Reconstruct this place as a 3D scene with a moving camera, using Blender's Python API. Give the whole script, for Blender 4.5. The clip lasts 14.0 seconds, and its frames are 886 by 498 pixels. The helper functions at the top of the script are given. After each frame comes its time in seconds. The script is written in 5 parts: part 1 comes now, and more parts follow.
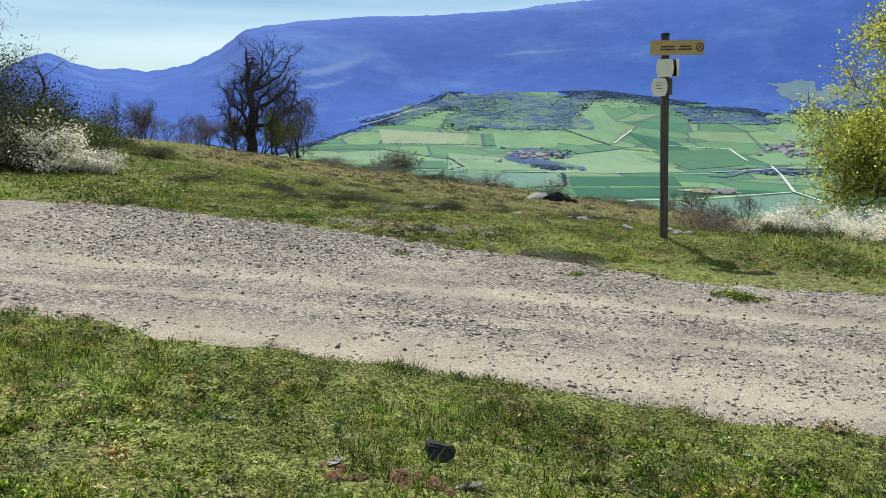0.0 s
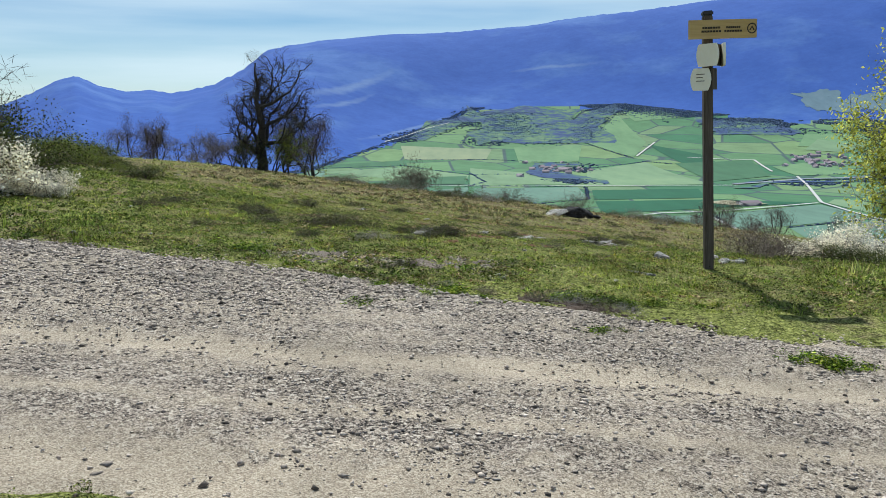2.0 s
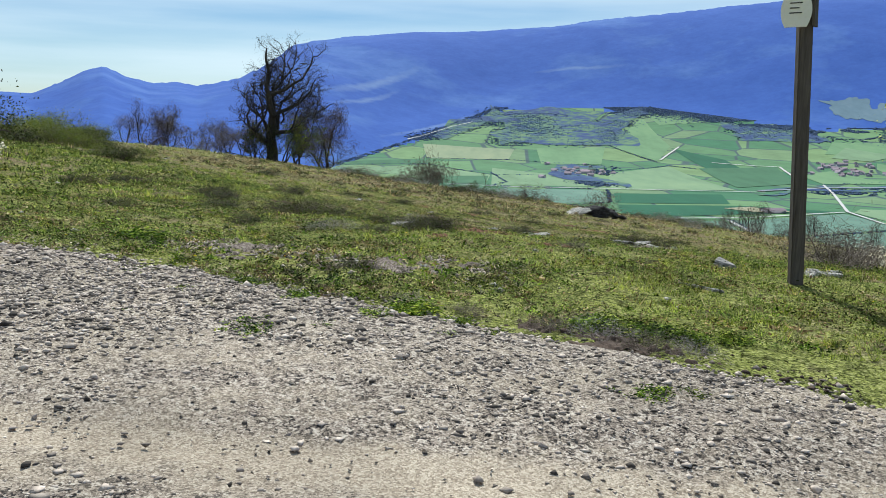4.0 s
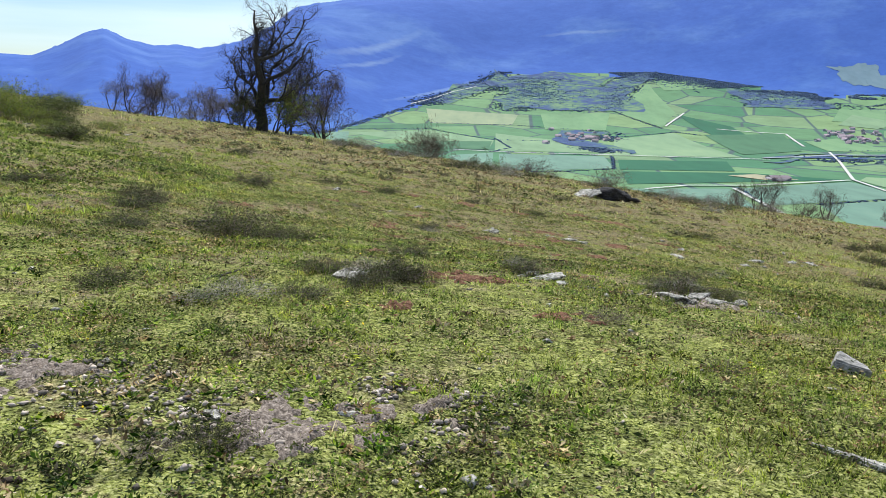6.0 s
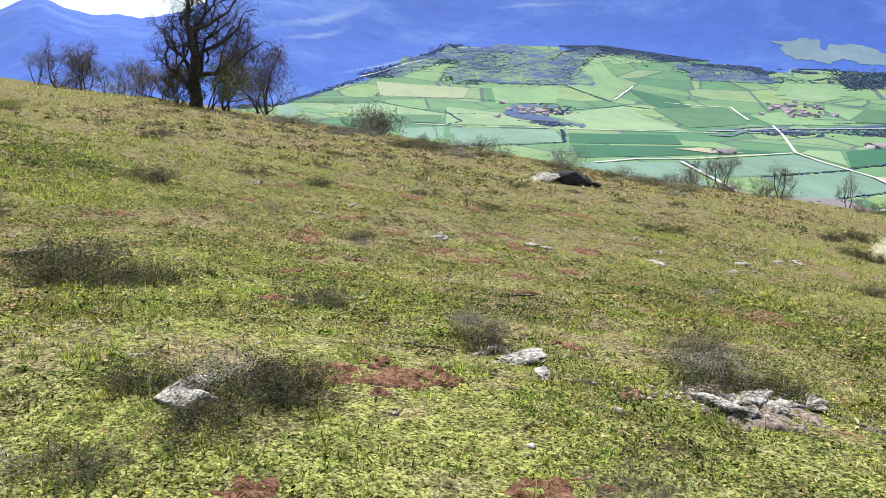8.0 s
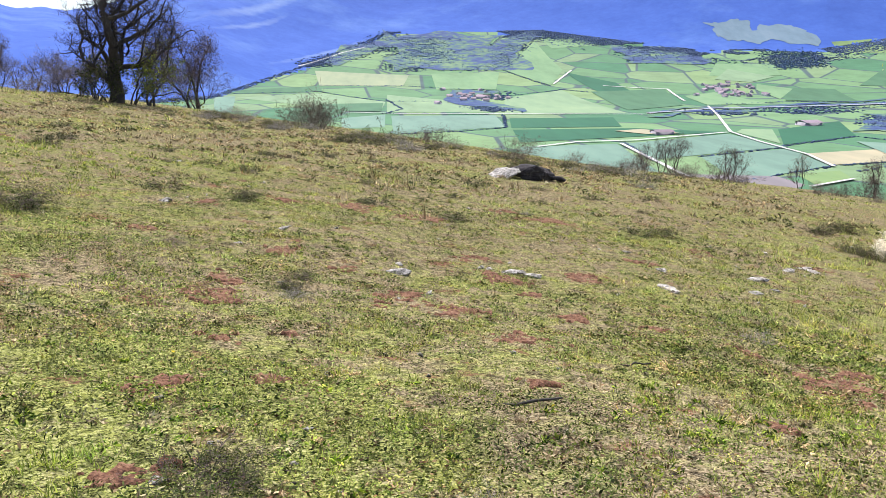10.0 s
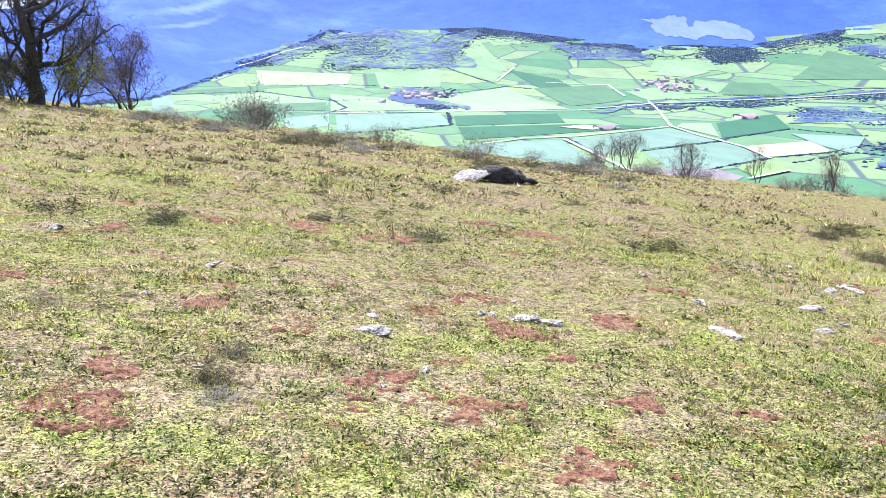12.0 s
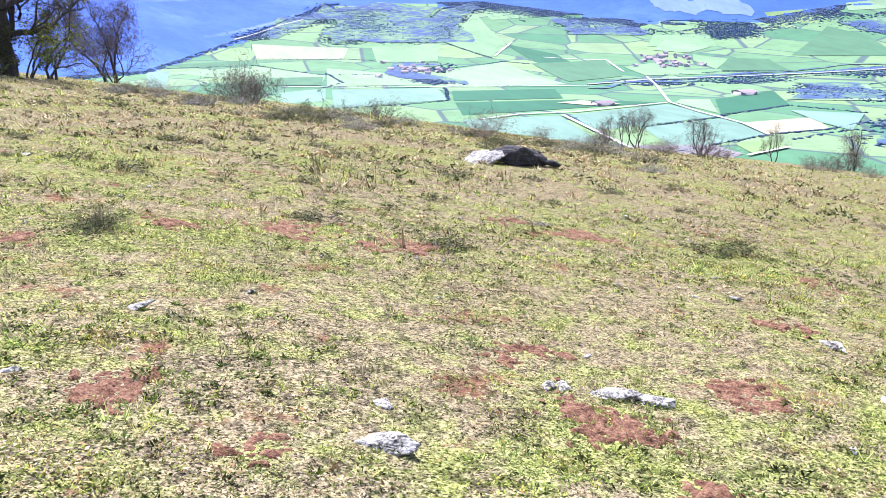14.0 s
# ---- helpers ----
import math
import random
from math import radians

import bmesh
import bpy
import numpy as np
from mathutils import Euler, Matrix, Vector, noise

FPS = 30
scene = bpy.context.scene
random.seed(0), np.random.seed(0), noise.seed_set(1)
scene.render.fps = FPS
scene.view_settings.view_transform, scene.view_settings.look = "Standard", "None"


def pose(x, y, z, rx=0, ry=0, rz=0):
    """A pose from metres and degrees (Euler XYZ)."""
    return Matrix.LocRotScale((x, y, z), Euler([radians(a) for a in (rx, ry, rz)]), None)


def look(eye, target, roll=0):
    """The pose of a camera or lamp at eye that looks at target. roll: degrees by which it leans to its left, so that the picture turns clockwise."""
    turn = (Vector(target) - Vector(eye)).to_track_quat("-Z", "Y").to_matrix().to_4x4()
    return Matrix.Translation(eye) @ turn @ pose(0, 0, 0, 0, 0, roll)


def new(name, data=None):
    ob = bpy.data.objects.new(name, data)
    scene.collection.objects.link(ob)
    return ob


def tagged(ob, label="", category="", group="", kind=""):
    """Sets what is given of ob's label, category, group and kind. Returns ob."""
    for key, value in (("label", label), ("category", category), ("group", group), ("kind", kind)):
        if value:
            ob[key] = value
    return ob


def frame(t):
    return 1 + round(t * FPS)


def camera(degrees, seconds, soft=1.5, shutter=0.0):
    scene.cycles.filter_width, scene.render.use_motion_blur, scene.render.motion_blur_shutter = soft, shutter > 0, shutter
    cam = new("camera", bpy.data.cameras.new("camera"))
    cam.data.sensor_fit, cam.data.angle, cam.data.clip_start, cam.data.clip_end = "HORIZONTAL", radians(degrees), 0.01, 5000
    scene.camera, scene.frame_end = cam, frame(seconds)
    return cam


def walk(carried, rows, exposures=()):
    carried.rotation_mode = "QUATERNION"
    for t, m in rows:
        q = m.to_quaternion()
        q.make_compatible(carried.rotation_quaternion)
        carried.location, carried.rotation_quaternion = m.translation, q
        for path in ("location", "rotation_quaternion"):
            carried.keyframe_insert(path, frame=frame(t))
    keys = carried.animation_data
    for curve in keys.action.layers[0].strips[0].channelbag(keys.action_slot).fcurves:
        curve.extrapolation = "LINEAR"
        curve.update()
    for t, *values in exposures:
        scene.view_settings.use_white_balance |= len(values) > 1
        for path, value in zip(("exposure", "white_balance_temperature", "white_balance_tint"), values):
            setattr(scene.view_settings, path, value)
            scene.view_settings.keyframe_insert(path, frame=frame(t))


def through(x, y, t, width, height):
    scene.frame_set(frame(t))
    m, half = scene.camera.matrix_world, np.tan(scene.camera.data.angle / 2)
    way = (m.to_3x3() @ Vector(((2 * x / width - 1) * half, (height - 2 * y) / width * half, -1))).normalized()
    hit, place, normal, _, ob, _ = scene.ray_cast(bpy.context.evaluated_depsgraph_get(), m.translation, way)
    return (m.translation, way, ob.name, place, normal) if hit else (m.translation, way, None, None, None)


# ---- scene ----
cam = camera(58.0, 14.0, soft=0.6)
PATH = [
    (0, (-0.026, 0.027, 1.708), (0.0, 1.992, 1.335), 0.8),
    (0.5, (0.077, 0.602, 1.703), (0.127, 2.576, 1.383), 0.6),
    (1, (0.183, 1.077, 1.653), (0.241, 3.059, 1.393), 0.0),
    (1.5, (0.261, 1.687, 1.557), (0.299, 3.666, 1.268), 0.0),
    (2, (0.389, 2.219, 1.54), (0.357, 4.191, 1.205), -0.2),
    (2.2, (0.444, 2.407, 1.51), (0.381, 4.374, 1.155), -0.2),
    (4.3, (0.7, 5.2, 1.085), (0.622, 7.169, 0.748), 1.3),
    (4.5, (0.711, 5.53, 1.096), (0.635, 7.498, 0.745), 1.3),
    (5, (0.733, 6.19, 1.213), (0.652, 8.15, 0.822), 1.3),
    (5.5, (0.807, 6.8, 1.26), (0.722, 8.755, 0.848), 1.4),
    (6, (0.802, 7.415, 1.325), (0.717, 9.368, 0.902), 1.5),
    (6.5, (0.84, 8.02, 1.322), (0.761, 9.966, 0.867), 1.5),
    (7, (0.82, 8.61, 1.338), (0.76, 10.553, 0.867), 1.55),
    (7.5, (0.85, 9.18, 1.339), (0.815, 11.121, 0.857), 1.65),
    (8, (0.879, 9.77, 1.335), (0.916, 11.71, 0.852), 1.8),
    (8.5, (0.885, 10.44, 1.29), (1.002, 12.381, 0.819), 1.8),
    (8.7, (0.884, 10.71, 1.28), (1.026, 12.649, 0.813), 1.9),
    (10.8, (0.682, 13.305, 1.15), (0.861, 15.221, 0.602), 0.4),
    (11, (0.665, 13.555, 1.118), (0.859, 15.467, 0.565), 0.65),
    (11.5, (0.622, 14.25, 1.038), (0.873, 16.155, 0.485), 0.7),
    (12, (0.653, 14.85, 0.965), (0.955, 16.759, 0.452), 0.3),
    (12.5, (0.711, 15.493, 0.893), (1.041, 17.412, 0.438), -0.1),
    (13, (0.765, 16.115, 0.783), (1.067, 18.019, 0.25), -0.4),
    (13.5, (0.796, 16.75, 0.702), (1.073, 18.634, 0.091), -0.3),
    (14, (0.755, 17.378, 0.67), (1.063, 19.27, 0.099), 0.5),
]
EXPOSURES = [(0, 0.02, 6100, 4), (1.5, -0.09, 5950, 3), (4.5, 0.03, 5950, 4), (5, 0.15, 6000, 5), (5.5, 0.42, 6000, 6), (6, 0.24, 6050, 7), (6.5, 0.28, 6150, 9), (7.5, 0.50, 6250, 12), (8.5, 0.56, 6400, 13), (11, 0.90, 5950, 22), (11.5, 1.20, 5800, 23), (12, 1.24, 5780, 23), (12.5, 1.03, 5800, 23), (13, 0.5, 6050, 21), (13.5, 1.20, 5800, 24), (14, 1.26, 5680, 23)]
walk(cam, [(t, look(eye, target, roll)) for t, eye, target, roll in PATH], EXPOSURES)

# ---- light ----
SUN_DIR = Vector((0.31, -2.17, -2.70)).normalized()
sun_data = bpy.data.lights.new("sun", "SUN")
sun_data.energy, sun_data.angle, sun_data.color = 5.8, radians(0.55), (1.0, 0.95, 0.86)
sun = new("sun", sun_data)
sun.rotation_euler = SUN_DIR.to_track_quat("-Z", "Y").to_euler()
world = bpy.data.worlds.new("sky")
scene.world = world
world.use_nodes = True
sky_nodes = world.node_tree.nodes
sky = sky_nodes.new("ShaderNodeTexSky")
sky.sky_type, sky.sun_disc = "NISHITA", False
sky.sun_elevation, sky.sun_rotation = radians(51), radians(-8)
sky.altitude, sky.air_density, sky.dust_density, sky.ozone_density = 600, 1.0, 0.05, 2.5
sky_nodes["Background"].inputs["Strength"].default_value = 0.077
# thin streaks of high cloud
reach, drift = sky_nodes.new("ShaderNodeTexCoord"), sky_nodes.new("ShaderNodeMapping")
drift.inputs["Scale"].default_value = (0.8, 0.8, 9.0)
wisps, thin, veil = sky_nodes.new("ShaderNodeTexNoise"), sky_nodes.new("ShaderNodeMapRange"), sky_nodes.new("ShaderNodeMix")
wisps.inputs["Scale"].default_value, wisps.inputs["Detail"].default_value = 2.2, 6
thin.inputs["From Min"].default_value, thin.inputs["From Max"].default_value, thin.inputs["To Max"].default_value = 0.32, 0.72, 0.7
veil.data_type = "RGBA"
cool = sky_nodes.new("ShaderNodeMix")
cool.data_type, cool.blend_type = "RGBA", "MULTIPLY"
cool.inputs[0].default_value, cool.inputs[7].default_value = 1.0, (0.88, 0.97, 1.06, 1)
veil.inputs[7].default_value = (11.4, 12.6, 13.2, 1)
for a, b in ((reach.outputs["Generated"], drift.inputs["Vector"]), (drift.outputs[0], wisps.inputs["Vector"]), (wisps.outputs["Fac"], thin.inputs["Value"]),
             (thin.outputs[0], veil.inputs[0]), (sky.outputs[0], cool.inputs[6]), (cool.outputs[2], veil.inputs[6]), (veil.outputs[2], sky_nodes["Background"].inputs["Color"])):
    world.node_tree.links.new(a, b)


# ---- materials ----
def base(name, rough=0.85):
    m = bpy.data.materials.new(name)
    m.use_nodes = True
    b = m.node_tree.nodes["Principled BSDF"]
    b.inputs["Roughness"].default_value = rough
    b.inputs["Specular IOR Level"].default_value = 0.25
    return m, m.node_tree.nodes, m.node_tree.links, b


def place(n, l, stretch=(1, 1, 1)):
    g, k = n.new("ShaderNodeNewGeometry"), n.new("ShaderNodeMapping")
    k.inputs["Scale"].default_value = stretch
    l.new(g.outputs["Position"], k.inputs["Vector"])
    return k.outputs[0]


def cloud(n, l, where, scale, detail=4, rough=0.6):
    t = n.new("ShaderNodeTexNoise")
    t.inputs["Scale"].default_value, t.inputs["Detail"].default_value, t.inputs["Roughness"].default_value = scale, detail, rough
    l.new(where, t.inputs["Vector"])
    return t.outputs["Fac"]


def ramp(n, l, fac, *stops):
    r = n.new("ShaderNodeValToRGB")
    e = r.color_ramp.elements
    while len(e) < len(stops):
        e.new(0.5)
    for i, (at, c) in enumerate(stops):
        e[i].position, e[i].color = at, (*c, 1)
    l.new(fac, r.inputs["Fac"])
    return r.outputs["Color"]


def blend(n, l, fac, a, b, how="MIX"):
    x = n.new("ShaderNodeMix")
    x.data_type, x.blend_type = "RGBA", how
    for v, s in ((fac, 0), (a, 6), (b, 7)):
        if isinstance(v, (int, float)):
            x.inputs[s].default_value = v
        elif isinstance(v, tuple):
            x.inputs[s].default_value = (*v, 1)
        else:
            l.new(v, x.inputs[s])
    return x.outputs[2]


def relief(n, l, b, height, strength, depth):
    k = n.new("ShaderNodeBump")
    k.inputs["Strength"].default_value, k.inputs["Distance"].default_value = strength, depth
    l.new(height, k.inputs["Height"])
    l.new(k.outputs[0], b.inputs["Normal"])


def grainy(name, stops, scale, fine, rough=0.85, bump=0.5, depth=0.02, vary=0.0, stretch=(1, 1, 1), mix=0.5, object_space=False):
    """A surface whose colours follow a coarse and a fine noise; vary: lightness from piece to piece."""
    m, n, l, b = base(name, rough)
    if object_space:
        tc, k = n.new("ShaderNodeTexCoord"), n.new("ShaderNodeMapping")
        k.inputs["Scale"].default_value = stretch
        l.new(tc.outputs["Object"], k.inputs["Vector"])
        w = k.outputs[0]
    else:
        w = place(n, l, stretch)
    a, f = cloud(n, l, w, scale), cloud(n, l, w, fine, 5)
    mx = n.new("ShaderNodeMix")
    mx.inputs[0].default_value = mix
    l.new(a, mx.inputs[2]), l.new(f, mx.inputs[3])
    c = ramp(n, l, mx.outputs[0], *stops)
    if vary:
        g, o = n.new("ShaderNodeNewGeometry"), n.new("ShaderNodeObjectInfo")
        s = n.new("ShaderNodeMath")
        s.operation = "ADD"
        l.new(g.outputs["Random Per Island"], s.inputs[0]), l.new(o.outputs["Random"], s.inputs[1])
        fr = n.new("ShaderNodeMath")
        fr.operation = "FRACT"
        l.new(s.outputs[0], fr.inputs[0])
        v = ramp(n, l, fr.outputs[0], (0, (1 - vary,) * 3), (1, (1 + vary,) * 3))
        c = blend(n, l, 1.0, c, v, "MULTIPLY")
    l.new(c, b.inputs["Base Color"])
    if bump:
        relief(n, l, b, f, bump, depth)
    return m


def leafy(name, *stops, through=0.33, rough=0.6, hues=True):
    """Leaves and blades: colour by piece, some light passing through."""
    m, n, l, b = base(name, rough)
    b.inputs["Specular IOR Level"].default_value = 0.04
    g = n.new("ShaderNodeNewGeometry")
    c = ramp(n, l, g.outputs["Random Per Island"], *stops)
    w = place(n, l)
    c = blend(n, l, 1.0, c, ramp(n, l, cloud(n, l, w, 0.9, 5), (0.32, (0.56, 0.56, 0.58)), (0.68, (1.44, 1.36, 1.18))), "MULTIPLY")
    if hues:
        c = blend(n, l, 1.0, c, ramp(n, l, cloud(n, l, w, 3.3, 4), (0.36, (1.10, 1.0, 0.84)), (0.64, (0.84, 1.0, 0.98))), "MULTIPLY")
    c = blend(n, l, 1.0, c, ramp(n, l, cloud(n, l, w, 9, 4), (0.36, (0.5, 0.52, 0.5)), (0.64, (1.45, 1.4, 1.28))), "MULTIPLY")
    l.new(c, b.inputs["Base Color"])
    t, x = n.new("ShaderNodeBsdfTranslucent"), n.new("ShaderNodeMixShader")
    l.new(c, t.inputs["Color"])
    x.inputs[0].default_value = through
    l.new(b.outputs[0], x.inputs[1]), l.new(t.outputs[0], x.inputs[2])
    l.new(x.outputs[0], n["Material Output"].inputs["Surface"])
    return m


def cells(n, l, where, scale):
    v = n.new("ShaderNodeTexVoronoi")
    v.inputs["Scale"].default_value = scale
    l.new(where, v.inputs["Vector"])
    k = n.new("ShaderNodeSeparateColor")
    l.new(v.outputs["Color"], k.inputs[0])
    return k.outputs[0], v.outputs["Distance"]


def make_turf():
    m, n, l, b = base("turf", 1.0)
    b.inputs["Specular IOR Level"].default_value = 0.0
    w = place(n, l)
    big, mid, fine = cloud(n, l, w, 0.35, 5), cloud(n, l, w, 2.6, 6, 0.75), cloud(n, l, w, 45, 4, 0.7)
    leaf, round_ = cells(n, l, w, 80)
    speck, small = cells(n, l, w, 175)
    pick = blend(n, l, 0.4, blend(n, l, 0.4, leaf, speck), fine)
    # Darkest stops put the shade in gaps between leaves into the colour.
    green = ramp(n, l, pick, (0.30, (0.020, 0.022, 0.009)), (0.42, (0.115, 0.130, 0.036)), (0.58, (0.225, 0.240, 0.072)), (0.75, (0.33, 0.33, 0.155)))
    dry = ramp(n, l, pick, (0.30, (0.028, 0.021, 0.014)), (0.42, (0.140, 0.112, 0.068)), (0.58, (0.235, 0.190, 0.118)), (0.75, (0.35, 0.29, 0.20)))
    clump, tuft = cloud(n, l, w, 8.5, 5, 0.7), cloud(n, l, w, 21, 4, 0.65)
    soil = ramp(n, l, fine, (0.3, (0.065, 0.030, 0.020)), (0.7, (0.23, 0.125, 0.08)))
    k = blend(n, l, 0.6, big, mid)
    spots = cloud(n, l, w, 1.7, 6, 0.8)
    split, worn, drier = n.new("ShaderNodeSeparateXYZ"), n.new("ShaderNodeMapRange"), n.new("ShaderNodeMath")
    l.new(w, split.inputs[0]), l.new(split.outputs["Y"], worn.inputs["Value"])
    drier.operation = "ADD"
    brow, high = n.new("ShaderNodeMapRange"), n.new("ShaderNodeMath")
    l.new(split.outputs["Y"], brow.inputs["Value"]), l.new(brow.outputs[0], high.inputs[1]), l.new(k, high.inputs[0])
    brow.inputs["From Min"].default_value, brow.inputs["From Max"].default_value, brow.inputs["To Min"].default_value, brow.inputs["To Max"].default_value = 22, 40, 0.0, 0.01
    l.new(high.outputs[0], drier.inputs[0]), l.new(worn.outputs[0], drier.inputs[1])
    c = blend(n, l, ramp(n, l, drier.outputs[0], (0.45, (0, 0, 0)), (0.56, (0.95, 0.95, 0.95))), green, dry)
    worn.inputs["From Min"].default_value, worn.inputs["From Max"].default_value, worn.inputs["To Min"].default_value, worn.inputs["To Max"].default_value = 8, 17, -0.075, 0.012
    more = n.new("ShaderNodeMath")
    l.new(spots, more.inputs[0]), l.new(worn.outputs[0], more.inputs[1])
    c = blend(n, l, ramp(n, l, more.outputs[0], (0.58, (0, 0, 0)), (0.66, (1, 1, 1))), c, soil)
    # Low noise darkens the turf: random tone, and painted shade between tufts.
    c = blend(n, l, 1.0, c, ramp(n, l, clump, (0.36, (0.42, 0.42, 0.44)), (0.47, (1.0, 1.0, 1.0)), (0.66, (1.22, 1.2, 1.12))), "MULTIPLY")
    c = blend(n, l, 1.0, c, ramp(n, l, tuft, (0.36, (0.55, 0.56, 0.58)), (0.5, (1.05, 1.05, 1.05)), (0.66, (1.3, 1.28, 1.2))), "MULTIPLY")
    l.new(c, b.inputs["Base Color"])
    relief(n, l, b, blend(n, l, 0.5, blend(n, l, 0.5, leaf, fine), blend(n, l, 0.5, clump, tuft)), 0.9, 0.04)
    return m


def make_track():
    m, n, l, b = base("gravel track", 0.95)
    w, s = place(n, l), place(n, l, (0.10, 1.35, 1))
    bands, fine, patch = cloud(n, l, s, 1.0, 3, 0.55), cloud(n, l, w, 60, 5, 0.75), cloud(n, l, w, 0.8, 4)
    one, gap = cells(n, l, w, 58)
    two, gap2 = cells(n, l, w, 150)
    mixed = blend(n, l, 0.5, one, two)
    # The near-black stop paints the shaded gaps between the stones.
    rough = ramp(n, l, mixed, (0.22, (0.018, 0.015, 0.015)), (0.40, (0.18, 0.143, 0.117)), (0.62, (0.37, 0.303, 0.247)), (0.85, (0.62, 0.55, 0.47)))
    dust = ramp(n, l, blend(n, l, 0.5, fine, two), (0.25, (0.25, 0.195, 0.145)), (0.5, (0.44, 0.36, 0.272)), (0.75, (0.62, 0.53, 0.42)))
    split, edge, part_ = n.new("ShaderNodeSeparateXYZ"), n.new("ShaderNodeMapRange"), n.new("ShaderNodeMath")
    l.new(w, split.inputs[0]), l.new(split.outputs["Y"], edge.inputs["Value"])
    edge.inputs["From Min"].default_value, edge.inputs["From Max"].default_value, edge.inputs["To Min"].default_value, edge.inputs["To Max"].default_value = 7.3, 8.3, 0.03, -0.03
    l.new(bands, part_.inputs[0]), l.new(edge.outputs[0], part_.inputs[1])
    lean = n.new("ShaderNodeMath")
    lean.operation = "MULTIPLY_ADD"
    lean.inputs[1].default_value = 0.05
    l.new(split.outputs["X"], lean.inputs[0]), l.new(split.outputs["Y"], lean.inputs[2])
    across = n.new("ShaderNodeMapRange")
    across.inputs["From Min"].default_value, across.inputs["From Max"].default_value = 4.0, 10.0
    l.new(lean.outputs[0], across.inputs["Value"])
    rut = ramp(n, l, across.outputs[0], (0.0, (1, 1, 1)), (0.235, (0.95,) * 3), (0.285, (0.3,) * 3), (0.345, (0.3,) * 3), (0.37, (0.8,) * 3), (0.40, (0.3,) * 3), (0.49, (0.3,) * 3), (0.52, (0.9,) * 3), (0.56, (0.30,) * 3), (0.7, (0.36,) * 3))
    ragged = blend(n, l, 0.42, blend(n, l, 0.55, rut, part_.outputs[0]), cloud(n, l, w, 5.0, 6, 0.75))
    c = blend(n, l, ramp(n, l, ragged, (0.43, (0, 0, 0)), (0.56, (1, 1, 1))), rough, dust)
    c = blend(n, l, ramp(n, l, patch, (0.35, (0.8, 0.78, 0.76)), (0.65, (1.08, 1.06, 1.04))), (0, 0, 0), c, "MIX")
    l.new(c, b.inputs["Base Color"])
    relief(n, l, b, blend(n, l, 0.5, mixed, fine), 1.0, 0.012)
    return m


def make_vale():
    m, n, l, b = base("valley meadows", 0.95)
    w = place(n, l, (0.0042, 0.0030, 0))
    v, e = n.new("ShaderNodeTexVoronoi"), n.new("ShaderNodeTexVoronoi")
    e.feature = "DISTANCE_TO_EDGE"
    for t in (v, e):
        t.inputs["Scale"].default_value = 1.9
        l.new(w, t.inputs["Vector"])
    h = n.new("ShaderNodeSeparateColor")
    l.new(v.outputs["Color"], h.inputs[0])
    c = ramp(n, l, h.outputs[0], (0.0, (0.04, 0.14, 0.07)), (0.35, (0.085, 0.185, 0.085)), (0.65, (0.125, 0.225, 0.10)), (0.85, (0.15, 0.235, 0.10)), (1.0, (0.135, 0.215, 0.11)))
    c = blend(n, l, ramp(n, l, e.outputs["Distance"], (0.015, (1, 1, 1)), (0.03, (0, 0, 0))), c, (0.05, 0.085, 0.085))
    f = cloud(n, l, place(n, l), 0.02, 6, 0.7)
    c = blend(n, l, 1.0, c, ramp(n, l, f, (0.3, (0.8, 0.8, 0.8)), (0.7, (1.15, 1.15, 1.15))), "MULTIPLY")
    l.new(c, b.inputs["Base Color"])
    return m


